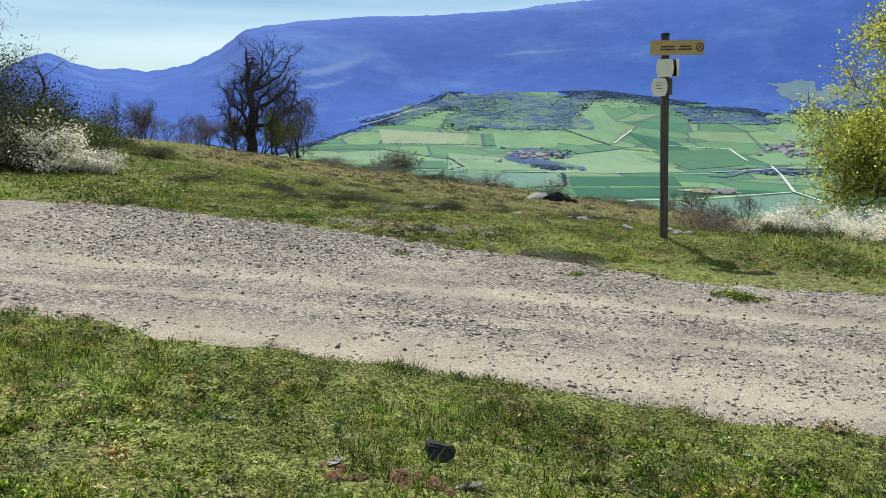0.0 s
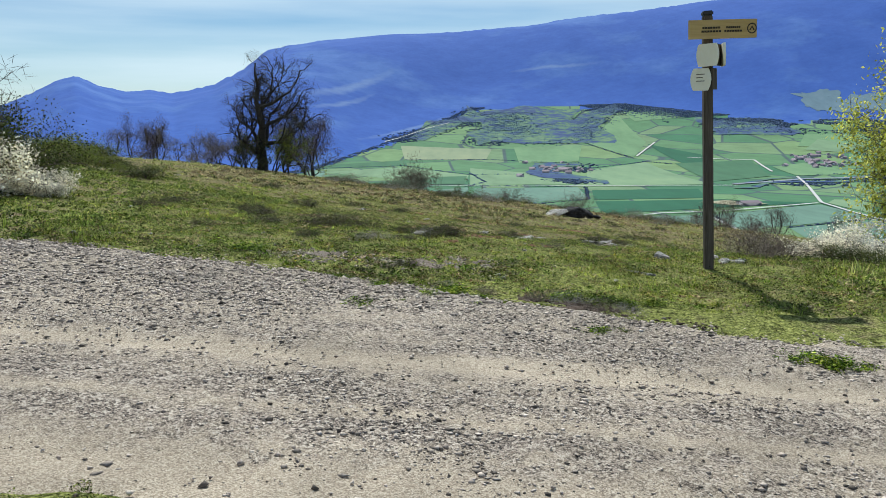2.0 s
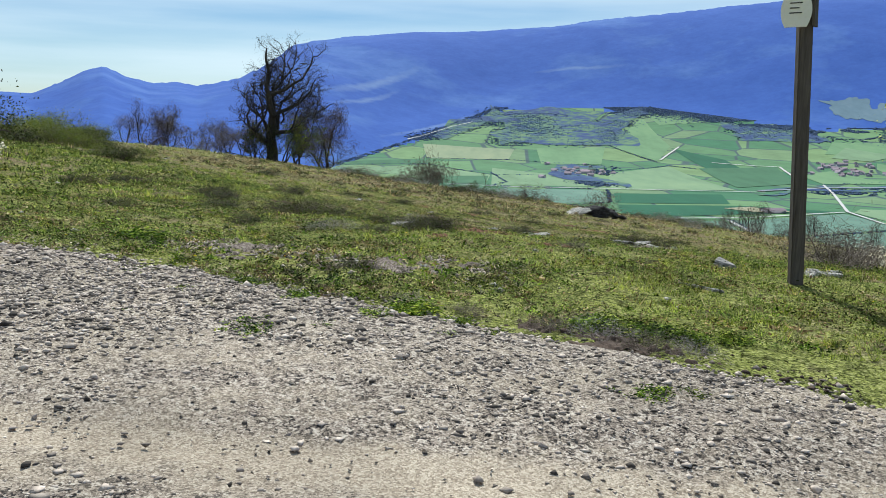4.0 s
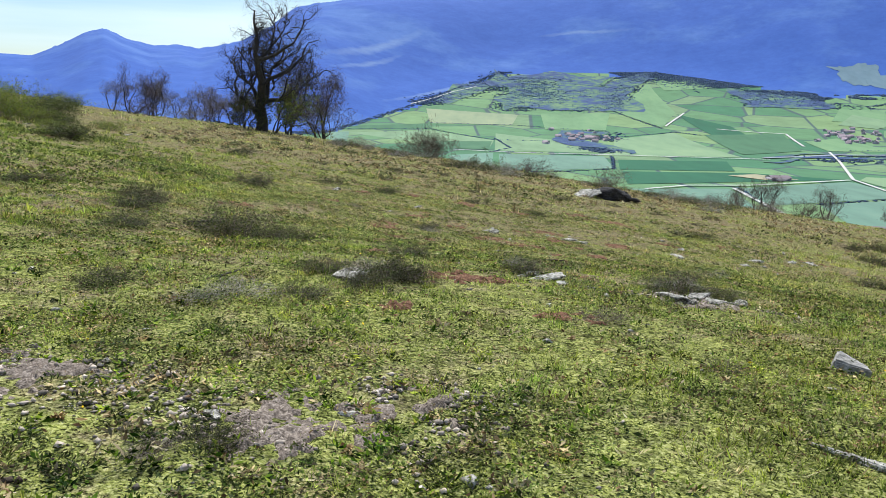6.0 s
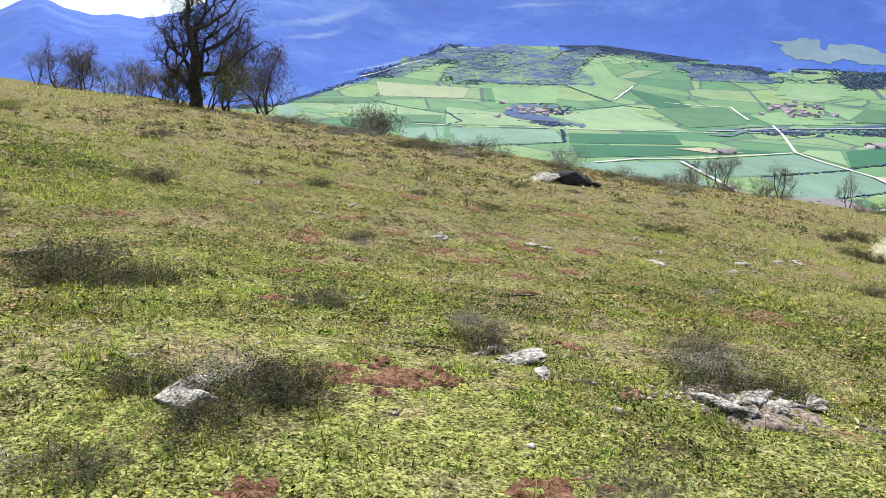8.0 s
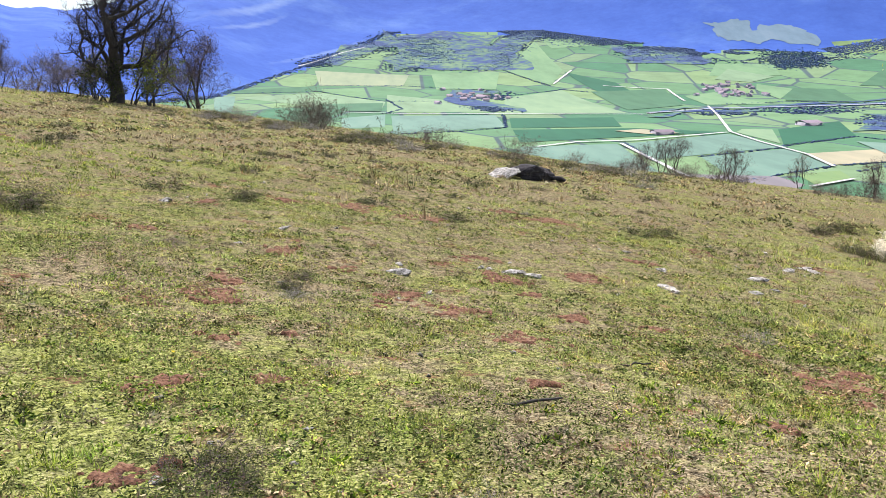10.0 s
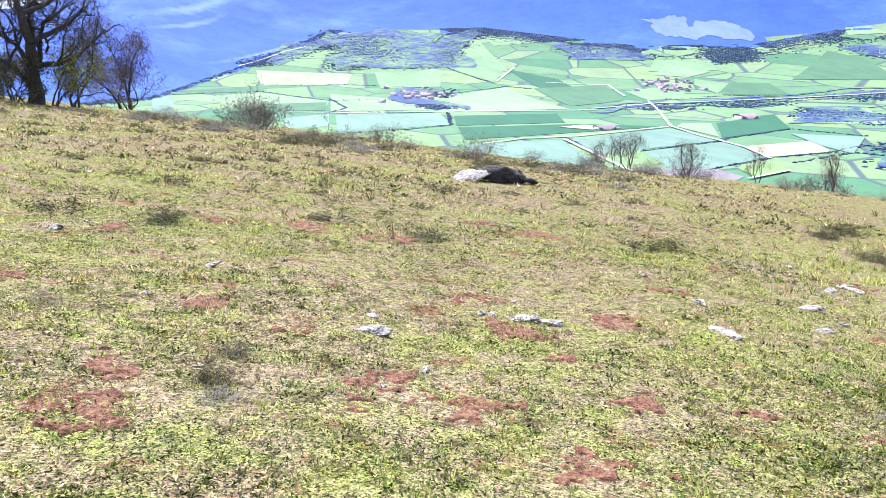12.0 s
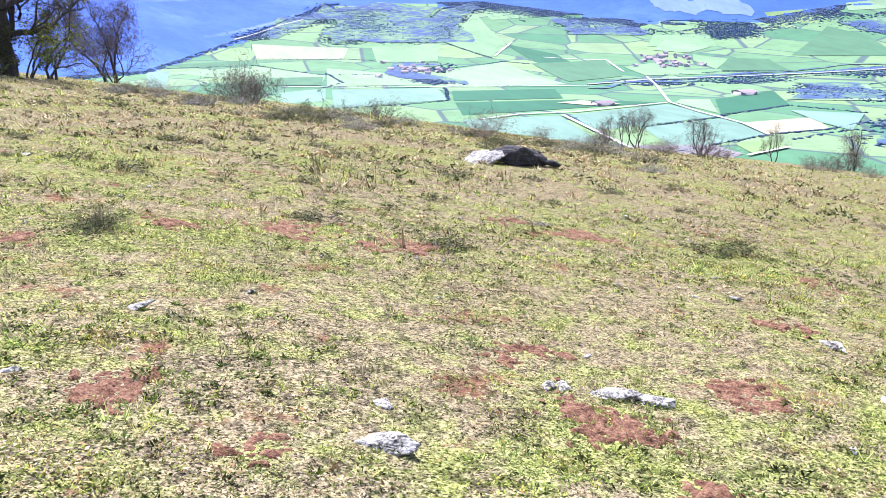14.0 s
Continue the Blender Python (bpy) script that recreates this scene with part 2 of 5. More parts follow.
def make_hazy_mountain():
    m, n, l, b = base("wooded slopes in haze blue", 1.0)
    w = place(n, l)
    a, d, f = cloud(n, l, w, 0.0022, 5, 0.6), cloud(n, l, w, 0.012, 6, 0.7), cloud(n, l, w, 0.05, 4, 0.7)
    # Aerial haze is painted into these slope and clearing colours as strong blue.
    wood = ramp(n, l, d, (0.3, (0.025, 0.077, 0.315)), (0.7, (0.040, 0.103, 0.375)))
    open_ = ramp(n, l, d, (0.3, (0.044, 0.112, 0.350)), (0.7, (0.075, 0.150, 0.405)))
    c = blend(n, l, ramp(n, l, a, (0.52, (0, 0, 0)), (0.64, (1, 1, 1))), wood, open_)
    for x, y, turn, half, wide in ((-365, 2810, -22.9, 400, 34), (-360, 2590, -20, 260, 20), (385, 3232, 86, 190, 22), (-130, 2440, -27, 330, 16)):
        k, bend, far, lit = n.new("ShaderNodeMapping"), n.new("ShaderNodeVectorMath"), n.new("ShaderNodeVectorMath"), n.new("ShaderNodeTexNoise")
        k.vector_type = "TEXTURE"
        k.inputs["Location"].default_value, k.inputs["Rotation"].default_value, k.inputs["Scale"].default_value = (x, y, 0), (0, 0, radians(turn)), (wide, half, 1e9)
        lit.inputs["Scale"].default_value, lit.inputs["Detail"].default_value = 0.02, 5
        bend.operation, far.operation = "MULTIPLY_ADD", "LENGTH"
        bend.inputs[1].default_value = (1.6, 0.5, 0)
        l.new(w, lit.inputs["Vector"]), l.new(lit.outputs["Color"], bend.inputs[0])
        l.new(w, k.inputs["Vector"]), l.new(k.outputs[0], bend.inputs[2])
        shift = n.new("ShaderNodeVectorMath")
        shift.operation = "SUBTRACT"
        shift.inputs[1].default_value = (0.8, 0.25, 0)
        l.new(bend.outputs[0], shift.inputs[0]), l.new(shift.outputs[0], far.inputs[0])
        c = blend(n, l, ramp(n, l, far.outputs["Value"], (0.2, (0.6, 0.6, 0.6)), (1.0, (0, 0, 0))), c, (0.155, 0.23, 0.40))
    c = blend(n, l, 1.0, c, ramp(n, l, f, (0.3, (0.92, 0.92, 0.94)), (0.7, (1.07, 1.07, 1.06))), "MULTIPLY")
    l.new(c, b.inputs["Base Color"])
    return m


TURF, TRACK, VALLEY, HAZY_MOUNTAIN = make_turf(), make_track(), make_vale(), make_hazy_mountain()
LIMESTONE = grainy("limestone", ((0.41, (0.035, 0.032, 0.028)), (0.48, (0.23, 0.215, 0.19)), (0.58, (0.52, 0.49, 0.45)), (0.72, (0.80, 0.77, 0.72))), 12, 55, 0.9, 0.8, 0.02)
DARKSTONE = grainy("lichened boulder", ((0.30, (0.016, 0.014, 0.016)), (0.55, (0.05, 0.045, 0.047)), (0.75, (0.19, 0.18, 0.175))), 2.5, 14, 0.95, 0.9, 0.05)
PALESTONE = grainy("weathered slab", ((0.34, (0.08, 0.075, 0.07)), (0.5, (0.28, 0.265, 0.25)), (0.68, (0.54, 0.515, 0.48))), 4, 22, 0.9, 0.8, 0.03)
GRAVEL = grainy("gravel stones", ((0.3, (0.15, 0.122, 0.102)), (0.5, (0.335, 0.278, 0.235)), (0.7, (0.60, 0.52, 0.45))), 11, 60, 0.9, 0.2, 0.004, vary=0.85)
SOIL = grainy("red soil", ((0.36, (0.045, 0.020, 0.013)), (0.48, (0.145, 0.066, 0.038)), (0.64, (0.31, 0.18, 0.108))), 14, 60, 1.0, 1.0, 0.02)
GREYTWIG = grainy("silvery dry twigs", ((0.3, (0.20, 0.175, 0.165)), (0.7, (0.46, 0.41, 0.385))), 5, 30, 0.95, 0, vary=0.4)
BARK = grainy("grey bark", ((0.3, (0.022, 0.019, 0.018)), (0.7, (0.085, 0.075, 0.068))), 6, 30, 0.95, 0.6, 0.02, stretch=(1, 1, 0.3))
TWIG = grainy("bare twigs", ((0.3, (0.06, 0.042, 0.038)), (0.7, (0.16, 0.12, 0.105))), 4, 20, 0.95, 0, vary=0.35)
PALETWIG = grainy("dry grey twigs", ((0.3, (0.09, 0.07, 0.055)), (0.7, (0.26, 0.21, 0.17))), 5, 30, 0.95, 0, vary=0.4)
GRASS = leafy("grass blades", (0, (0.052, 0.067, 0.021)), (0.35, (0.245, 0.300, 0.081)), (0.7, (0.45, 0.51, 0.165)), (1, (0.66, 0.66, 0.34)), through=0.45)
MEADOW = leafy("meadow grass", (0, (0.024, 0.040, 0.009)), (0.35, (0.16, 0.225, 0.042)), (0.7, (0.35, 0.455, 0.072)), (1, (0.62, 0.68, 0.20)), through=0.38)
LUSH = leafy("lush grass", (0, (0.006, 0.018, 0.003)), (0.45, (0.055, 0.110, 0.010)), (0.8, (0.22, 0.33, 0.032)), (1, (0.54, 0.62, 0.12)))
BRACKEN = leafy("dead brown bracken", (0, (0.11, 0.082, 0.054)), (0.5, (0.33, 0.255, 0.17)), (1, (0.64, 0.54, 0.40)), through=0.15)
STRAW = leafy("dry grass", (0, (0.12, 0.08, 0.045)), (0.5, (0.38, 0.30, 0.18)), (1, (0.68, 0.60, 0.44)), through=0.2)
HERB = leafy("small herb leaves", (0, (0.012, 0.021, 0.007)), (0.4, (0.095, 0.14, 0.032)), (0.75, (0.25, 0.32, 0.078)), (1, (0.48, 0.52, 0.19)), through=0.35)
DULLLEAF = leafy("dull shrub leaves", (0, (0.018, 0.027, 0.010)), (0.6, (0.062, 0.080, 0.026)), (1, (0.16, 0.175, 0.07)), through=0.2)
YELLOWLEAF = leafy("young yellow leaves", (0, (0.26, 0.32, 0.05)), (0.5, (0.52, 0.57, 0.13)), (1, (0.76, 0.78, 0.30)), through=0.5, hues=False)
BUDLEAF = leafy("young green leaves", (0, (0.07, 0.10, 0.02)), (1, (0.24, 0.28, 0.07)), through=0.4)
BLOSSOM = leafy("white blossom", (0, (0.70, 0.69, 0.67)), (0.5, (0.86, 0.855, 0.84)), (1, (0.94, 0.935, 0.93)), through=0.45, hues=False)
LITTER = leafy("dead leaves", (0, (0.05, 0.032, 0.022)), (0.5, (0.20, 0.12, 0.075)), (1, (0.48, 0.38, 0.27)), through=0.1)
FLOWER = leafy("yellow petals", (0, (0.7, 0.5, 0.02)), (1, (0.85, 0.7, 0.05)), through=0.3)
POSTWOOD = grainy("weathered post wood", ((0.3, (0.042, 0.033, 0.027)), (0.7, (0.16, 0.132, 0.11))), 8, 60, 0.85, 0.6, 0.006, stretch=(1, 1, 0.08))
BOARDWOOD = grainy("varnished board wood", ((0.3, (0.44, 0.29, 0.105)), (0.7, (0.62, 0.44, 0.19))), 5, 40, 0.6, 0.25, 0.002, stretch=(0.1, 0.1, 1))
CREAM = grainy("cream painted plate", ((0.3, (0.84, 0.79, 0.64)), (0.7, (0.90, 0.87, 0.76))), 4, 40, 0.6, 0.1, 0.001)
INK = grainy("dark engraved paint", ((0.3, (0.03, 0.025, 0.02)), (0.7, (0.07, 0.055, 0.04))), 10, 60, 0.7, 0)
CAPMETAL = grainy("dark cap", ((0.3, (0.02, 0.02, 0.022)), (0.7, (0.06, 0.06, 0.065))), 10, 60, 0.5, 0.1, 0.001)
# Distance haze is put into the far tree and hedge colours as blue.
HAZEWOOD = leafy("haze-blue trees", (0, (0.05, 0.088, 0.215)), (1, (0.12, 0.175, 0.30)), through=0.3, rough=1.0, hues=False)
HAZEPINE = leafy("haze-blue pines", (0, (0.065, 0.125, 0.30)), (1, (0.10, 0.165, 0.35)), through=0.5, rough=1.0)
TARMAC = grainy("grey main road", ((0.3, (0.19, 0.21, 0.26)), (0.7, (0.27, 0.29, 0.34))), 0.1, 1.0, 0.9, 0)
LANE = grainy("pale farm lane", ((0.3, (0.40, 0.40, 0.39)), (0.7, (0.54, 0.53, 0.51))), 0.1, 1.0, 0.95, 0)
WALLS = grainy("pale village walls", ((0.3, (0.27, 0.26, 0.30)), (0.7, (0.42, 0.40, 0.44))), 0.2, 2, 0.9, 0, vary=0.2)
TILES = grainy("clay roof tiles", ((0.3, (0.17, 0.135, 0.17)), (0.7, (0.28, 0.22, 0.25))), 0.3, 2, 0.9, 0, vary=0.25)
CROPS = {}
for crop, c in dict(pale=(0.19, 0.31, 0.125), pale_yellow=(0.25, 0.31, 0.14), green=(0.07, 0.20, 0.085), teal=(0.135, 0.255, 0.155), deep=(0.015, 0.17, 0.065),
                    light=(0.15, 0.29, 0.092), bright=(0.21, 0.34, 0.11), straw=(0.40, 0.36, 0.19), brown=(0.21, 0.18, 0.165), upland=(0.135, 0.225, 0.27), hazy_woodland=(0.060, 0.108, 0.205)).items():
    # A share of pale blue distance haze is added into each crop colour.
    haze_share = 0.3 if crop in ("deep", "green", "bright") else 1.0
    dim = 0.5 if crop == "deep" else 0.62 if haze_share < 1 else 0.70
    c = (c[0] * dim + 0.025 * haze_share, c[1] * dim + 0.03 * haze_share, c[2] * dim + 0.05 * haze_share)
    # Dark woodland stops carry the blue of distance haze; the others are clearings.
    if crop == "hazy_woodland":
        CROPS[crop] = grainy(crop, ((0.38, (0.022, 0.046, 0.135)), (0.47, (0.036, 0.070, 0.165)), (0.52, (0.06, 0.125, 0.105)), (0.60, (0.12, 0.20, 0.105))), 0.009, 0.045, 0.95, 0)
        continue
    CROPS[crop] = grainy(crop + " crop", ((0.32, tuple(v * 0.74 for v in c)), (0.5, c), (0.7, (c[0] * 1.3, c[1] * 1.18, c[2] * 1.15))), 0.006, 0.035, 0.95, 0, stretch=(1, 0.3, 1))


# ---- the lie of the land ----
def smooth(a, b, v):
    u = np.clip((np.asarray(v, float) - a) / (b - a), 0.0, 1.0)
    return u * u * (3 - 2 * u)


# the hill: height along the walk, and its fall to the east
HILL_Y = (-60, -20, 0, 3, 5, 6.5, 8, 10, 12, 14, 17, 20, 24, 30, 38, 60, 90, 400)
HILL_Z = (5.0, 2.0, 0.25, 0.05, -0.08, -0.05, 0.05, 0.07, 0.02, -0.24, -0.64, -1.0, -1.36, -1.78, -2.25, -4.4, -7.0, -34)
# the skyline of the mountains and the line of their foot, by bearing
RIDGE_A = (-60, -36, -31, -29.3, -27.6, -26.3, -25.1, -24, -22.4, -20.5, -19.2, -16.5, -14.6, -12.9, -9.3, -4.6, 1.7, 4.9, 8, 16.3, 24.9, 28, 34, 60)
RIDGE_E = (0.5, 0.6, 0.6, 0.6, 1.34, 2.06, 2.43, 1.92, 1.48, 1.57, 1.37, 2.0, 2.95, 4.26, 4.85, 5.18, 5.55, 5.73, 6.27, 7.0, 7.75, 8.1, 8.4, 6)
FOOT_A = (-60, -30, -18, -10.8, -5, 1.1, 11.7, 22, 29.5, 34, 38, 60)
FOOT_R = (1500, 1500, 1560, 1690, 2200, 2780, 2830, 2560, 2600, 2800, 2880, 2900)
VALE, CREST = -121.0, 4300.0


def hill(x, y):
    """Height of the near hill."""
    x, y = np.asarray(x, float), np.asarray(y, float)
    fall = -0.10 + 0.04 * smooth(4, 7, y) - 0.07 * smooth(12.5, 19, y) + 0.02 * smooth(24, 40, y)
    z = sum(np.interp(y + s, HILL_Y, HILL_Z) for s in (-0.9, 0, 0.9)) / 3 + fall * np.clip(x, -70, 400)
    d = np.maximum(y + 0.6 * x - 65, 0)
    return z - np.where(d < 110, 0.002 * d * d, 24.2 + 0.44 * (d - 110))


def land(x, y):
    """Height of the ground anywhere: near hill, valley floor, far slopes, mountains."""
    x, y = np.asarray(x, float), np.asarray(y, float)
    r, a = np.hypot(x, y), np.degrees(np.arctan2(x, y))
    foot, rise = np.interp(a, FOOT_A, FOOT_R), np.interp(a, RIDGE_A, RIDGE_E)
    vale = lambda q: VALE + 8.4e-5 * np.clip(q - 1500, 0, None) ** 2
    start, peak = vale(foot), CREST * np.tan(np.radians(rise)) + 1.3
    u = np.clip((r - foot) / (CREST - foot), 0, 1.3)
    w = np.where(u < 1, np.clip(u, 0, 1) ** 1.05 * (1 + 0.3 * np.sin(np.clip(u, 0, 1) * np.pi)), 1 - 0.5 * (u - 1))
    return np.maximum(hill(x, y), np.where(r > foot, start + (peak - start) * np.minimum(w, 1), vale(r)))


def lattice(x, y, scale, seed=0):
    """Smooth value noise from -1 to 1."""
    x, y = np.asarray(x, float) * scale, np.asarray(y, float) * scale
    i, j = np.floor(x), np.floor(y)
    u, v = x - i, y - j
    u, v = u * u * (3 - 2 * u), v * v * (3 - 2 * v)
    h = lambda a, b: np.modf(np.abs(np.sin(a * 127.1 + b * 311.7 + seed * 74.7) * 43758.5453))[0]
    return 2 * ((h(i, j) * (1 - u) + h(i + 1, j) * u) * (1 - v) + (h(i, j + 1) * (1 - u) + h(i + 1, j + 1) * u) * v) - 1


NEAR_EDGE = ((-40, -3, -1, 0, 1.2, 3, 40), (7.0, 5.33, 5.1, 4.76, 4.6, 4.5, 3.0))
FAR_EDGE = ((-40, -5, -3, -1, 0, 1, 2, 3, 5, 40), (11.5, 10.1, 9.95, 9.6, 9.15, 8.9, 8.55, 8.25, 8.05, 6.5))


def on_track(x, y):
    """Positive on the gravel track, in metres from its ragged edge."""
    edge = 0.22 * lattice(x, y, 0.7, 3) + 0.13 * lattice(x, y, 2.1, 4) + 0.06 * lattice(x, y, 6, 5)
    return np.minimum(y - np.interp(x, *NEAR_EDGE), np.interp(x, *FAR_EDGE) - y) + 0.8 * edge


def ground(x, y):
    """Height of the ground with its small unevenness."""
    x, y = np.asarray(x, float), np.asarray(y, float)
    near = 1 - smooth(60, 150, np.hypot(x, y))
    bumps = 0.045 * lattice(x, y, 0.45, 1) + 0.022 * lattice(x, y, 1.7, 2) + 0.010 * lattice(x, y, 6, 6)
    far = smooth(30, 60, np.hypot(x, y)) * 0.5 * lattice(x, y, 0.06, 7) * (1 - smooth(150, 300, np.hypot(x, y)))
    flat = 1 - 0.75 * smooth(-0.3, 0.5, on_track(x, y))
    return land(x, y) + near * bumps * flat + far


def gullies(x, y):
    """Relief of the far slopes."""
    x, y = np.asarray(x, float), np.asarray(y, float)
    r, a = np.hypot(x, y), np.arctan2(x, y)
    foot = np.interp(np.degrees(a), FOOT_A, FOOT_R)
    up = smooth(foot + 20, foot + 500, r) * (1 - smooth(CREST - 500, CREST - 30, r))
    cut = np.abs(lattice(x * 1.4 + y * 0.35, y * 0.35, 0.0022, 11)) * 1.2 + np.abs(lattice(x, y, 0.006, 12)) * 0.4
    crest = smooth(CREST - 350, CREST, r) * (5 * lattice(a * 180, r * 0, 1.3, 14) + 3 * lattice(a * 180, r * 0, 5, 15))
    return up * (15 * (0.5 - cut) + 24 * lattice(x, y, 0.0011, 13)) + crest


def raw_mesh(name, V, F, *mats, shade=False):
    """A mesh from arrays of corners and of faces with equally many corners each."""
    V, F = np.asarray(V, np.float32), np.asarray(F, np.int32)
    me = bpy.data.meshes.new(name)
    me.vertices.add(len(V))
    me.vertices.foreach_set("co", V.ravel())
    me.loops.add(F.size)
    me.loops.foreach_set("vertex_index", F.ravel())
    me.polygons.add(len(F))
    me.polygons.foreach_set("loop_start", np.arange(0, F.size, F.shape[1], dtype=np.int32))
    if shade:
        me.polygons.foreach_set("use_smooth", np.ones(len(F), bool))
    for m in mats:
        me.materials.append(m)
    me.update(calc_edges=True)
    return me


def child(name, me, parent, label="", at=None):
    ob = new(name, me)
    ob.parent = parent
    if at is not None:
        ob.matrix_basis = at
    return tagged(ob, label, kind="stuff" if name in ("spray", "tuft") else "")


def part(name, bm, material, parent, label=""):
    me = bpy.data.meshes.new(name)
    bm.to_mesh(me)
    bm.free()
    me.materials.append(material)
    return child(name, me, parent, label)


def grid_faces(rows, cols):
    k = (np.arange(rows - 1)[:, None] * cols + np.arange(cols - 1)[None, :]).ravel()
    return np.stack([k, k + 1, k + cols + 1, k + cols], 1)


def build_land():
    bearings = np.radians(np.concatenate([np.arange(-180, -44, 3.0), np.arange(-42, 42, 0.28), np.arange(44, 181, 3.0)]))
    radii = np.concatenate([[0.02], np.geomspace(0.3, 4900, 560)])
    A, R = np.meshgrid(bearings, radii)
    X, Y = R * np.sin(A), R * np.cos(A)
    Z = ground(X, Y) - 0.06 * smooth(0.0, 0.35, on_track(X, Y)) * (np.abs(X) < 40) * (R < 60)
    foot = np.interp(np.degrees(A), FOOT_A, FOOT_R)
    Z = Z + gullies(X, Y)
    me = raw_mesh("ground", np.stack([X, Y, Z], -1).reshape(-1, 3), grid_faces(*X.shape)[:, ::-1], TURF, VALLEY, HAZY_MOUNTAIN, shade=True)
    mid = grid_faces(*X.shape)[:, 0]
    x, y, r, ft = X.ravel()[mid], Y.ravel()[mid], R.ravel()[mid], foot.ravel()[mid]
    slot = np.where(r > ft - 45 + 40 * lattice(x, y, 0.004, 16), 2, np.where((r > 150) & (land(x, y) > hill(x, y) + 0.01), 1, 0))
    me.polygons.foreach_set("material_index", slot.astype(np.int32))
    tagged(new("ground", me), "grassy hillside falling to a wide green valley under wooded mountains", "ground", kind="structure")


build_land()


def build_track():
    xs = np.concatenate([np.arange(-40, -9, 0.4), np.arange(-9, 9, 0.06), np.arange(9, 40, 0.4)])
    ys = np.arange(2.6, 12.0, 0.07)
    X, V = np.meshgrid(xs, ys)
    Y = V + 0 * X
    inside = on_track(X, Y)
    ruts = -0.03 * np.exp(-((Y - 5.35 + 0.05 * X) / 0.28) ** 2) - 0.035 * np.exp(-((Y - 7.1 + 0.03 * X) / 0.25) ** 2)
    Z = ground(X, Y) - 0.05 + 0.075 * smooth(-0.05, 0.30, inside) + ruts + 0.012 * lattice(X, Y, 5, 21) + 0.007 * lattice(X, Y, 14, 22)
    ob = new("track", raw_mesh("track", np.stack([X, Y, Z], -1).reshape(-1, 3), grid_faces(*X.shape), TRACK, shade=True))
    return tagged(ob, "pale stony gravel farm track with dust in its wheel ruts", "track", kind="structure")


track = build_track()


# ---- the far valley ----
tally = []


def field(crop, a, b, c, d):
    u = np.linspace(0, 1, 25)
    U, W = np.meshgrid(u, u)
    P = [(1 - U) * (1 - W) * a[i] + U * (1 - W) * b[i] + U * W * c[i] + (1 - U) * W * d[i] for i in (0, 1)]
    tally.append(1)
    if crop in ("hazy_woodland", "upland"):
        reach = 0.14 * min(math.dist(a, c), math.dist(b, d))
        P = [P[0] + reach * lattice(P[0], P[1], 2.2 / reach * 0.14, 35) + 0.5 * reach * lattice(P[0], P[1], 6.0 / reach * 0.14, 37), P[1] + reach * lattice(P[0], P[1], 2.6 / reach * 0.14, 36) + 0.5 * reach * lattice(P[0], P[1], 7.0 / reach * 0.14, 38)]
    Z = land(P[0], P[1]) + gullies(P[0], P[1]) + 0.30 + 0.02 * len(tally)
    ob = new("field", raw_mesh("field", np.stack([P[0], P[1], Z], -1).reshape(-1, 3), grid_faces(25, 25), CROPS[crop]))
    tagged(ob, "bare woodland floor across the valley, blue with painted haze" if crop == "hazy_woodland" else crop.replace("_", " ") + " cultivated field on the valley floor", "field", "valley fields", "structure")


def along(points, step):
    out = []
    for p, q in zip(points, points[1:]):
        n = max(2, int(math.dist(p, q) / step))
        out += [(p[0] + (q[0] - p[0]) * i / n, p[1] + (q[1] - p[1]) * i / n) for i in range(n)]
    return np.array(out + [points[-1]], float)


def lane(width, *points):
    P = along(points, 12)
    T = np.gradient(P, axis=0)
    T /= np.linalg.norm(T, axis=1, keepdims=True)
    N = np.stack([T[:, 1], -T[:, 0]], 1) * width / 2
    L, R = P - N, P + N
    Q = np.stack([L, R], 1).reshape(-1, 2)
    V = np.column_stack([Q, np.where(Q[:, 1] > 500, land(Q[:, 0], Q[:, 1]), VALE) + 1.6])
    ob = new("road", raw_mesh("road", V, grid_faces(len(P), 2), TARMAC if width > 8 else LANE))
    tagged(ob, "pale narrow farm road between the valley fields", "road", "valley roads", "structure")


ICO = []
for level in (1, 2, 3, 4):
    bm = bmesh.new()
    bmesh.ops.create_icosphere(bm, subdivisions=level, radius=1)
    bm.verts.ensure_lookup_table()
    ICO.append((np.array([v.co[:] for v in bm.verts]), np.array([[v.index for v in f.verts] for f in bm.faces])))
    bm.free()


OCTA = (np.array([(1, 0, 0), (0, 1, 0), (-1, 0, 0), (0, -1, 0), (0, 0, 1), (0, 0, -1)], float),
        np.array([(0, 1, 4), (1, 2, 4), (2, 3, 4), (3, 0, 4), (1, 0, 5), (2, 1, 5), (3, 2, 5), (0, 3, 5)]))


def clumps(centres, sizes, rng, flat=0.8, rough=0.3, level=0):
    """Many small uneven lumps joined: corners and faces."""
    S, F = OCTA if level < 0 else ICO[level]
    n, k = len(centres), len(S)
    jit = 1 + rough * rng.standard_normal((n, k, 1))
    turn = rng.uniform(0, 6.3, n)
    c, s = np.cos(turn)[:, None], np.sin(turn)[:, None]
    P = S[None] * jit
    P = np.stack([P[..., 0] * c - P[..., 1] * s, P[..., 0] * s + P[..., 1] * c, P[..., 2] * flat], -1)
    V = np.asarray(centres)[:, None, :] + P * np.asarray(sizes)[:, None, None]
    return V.reshape(-1, 3), (np.arange(n)[:, None, None] * k + F[None]).reshape(-1, 3)


rng = np.random.default_rng(7)


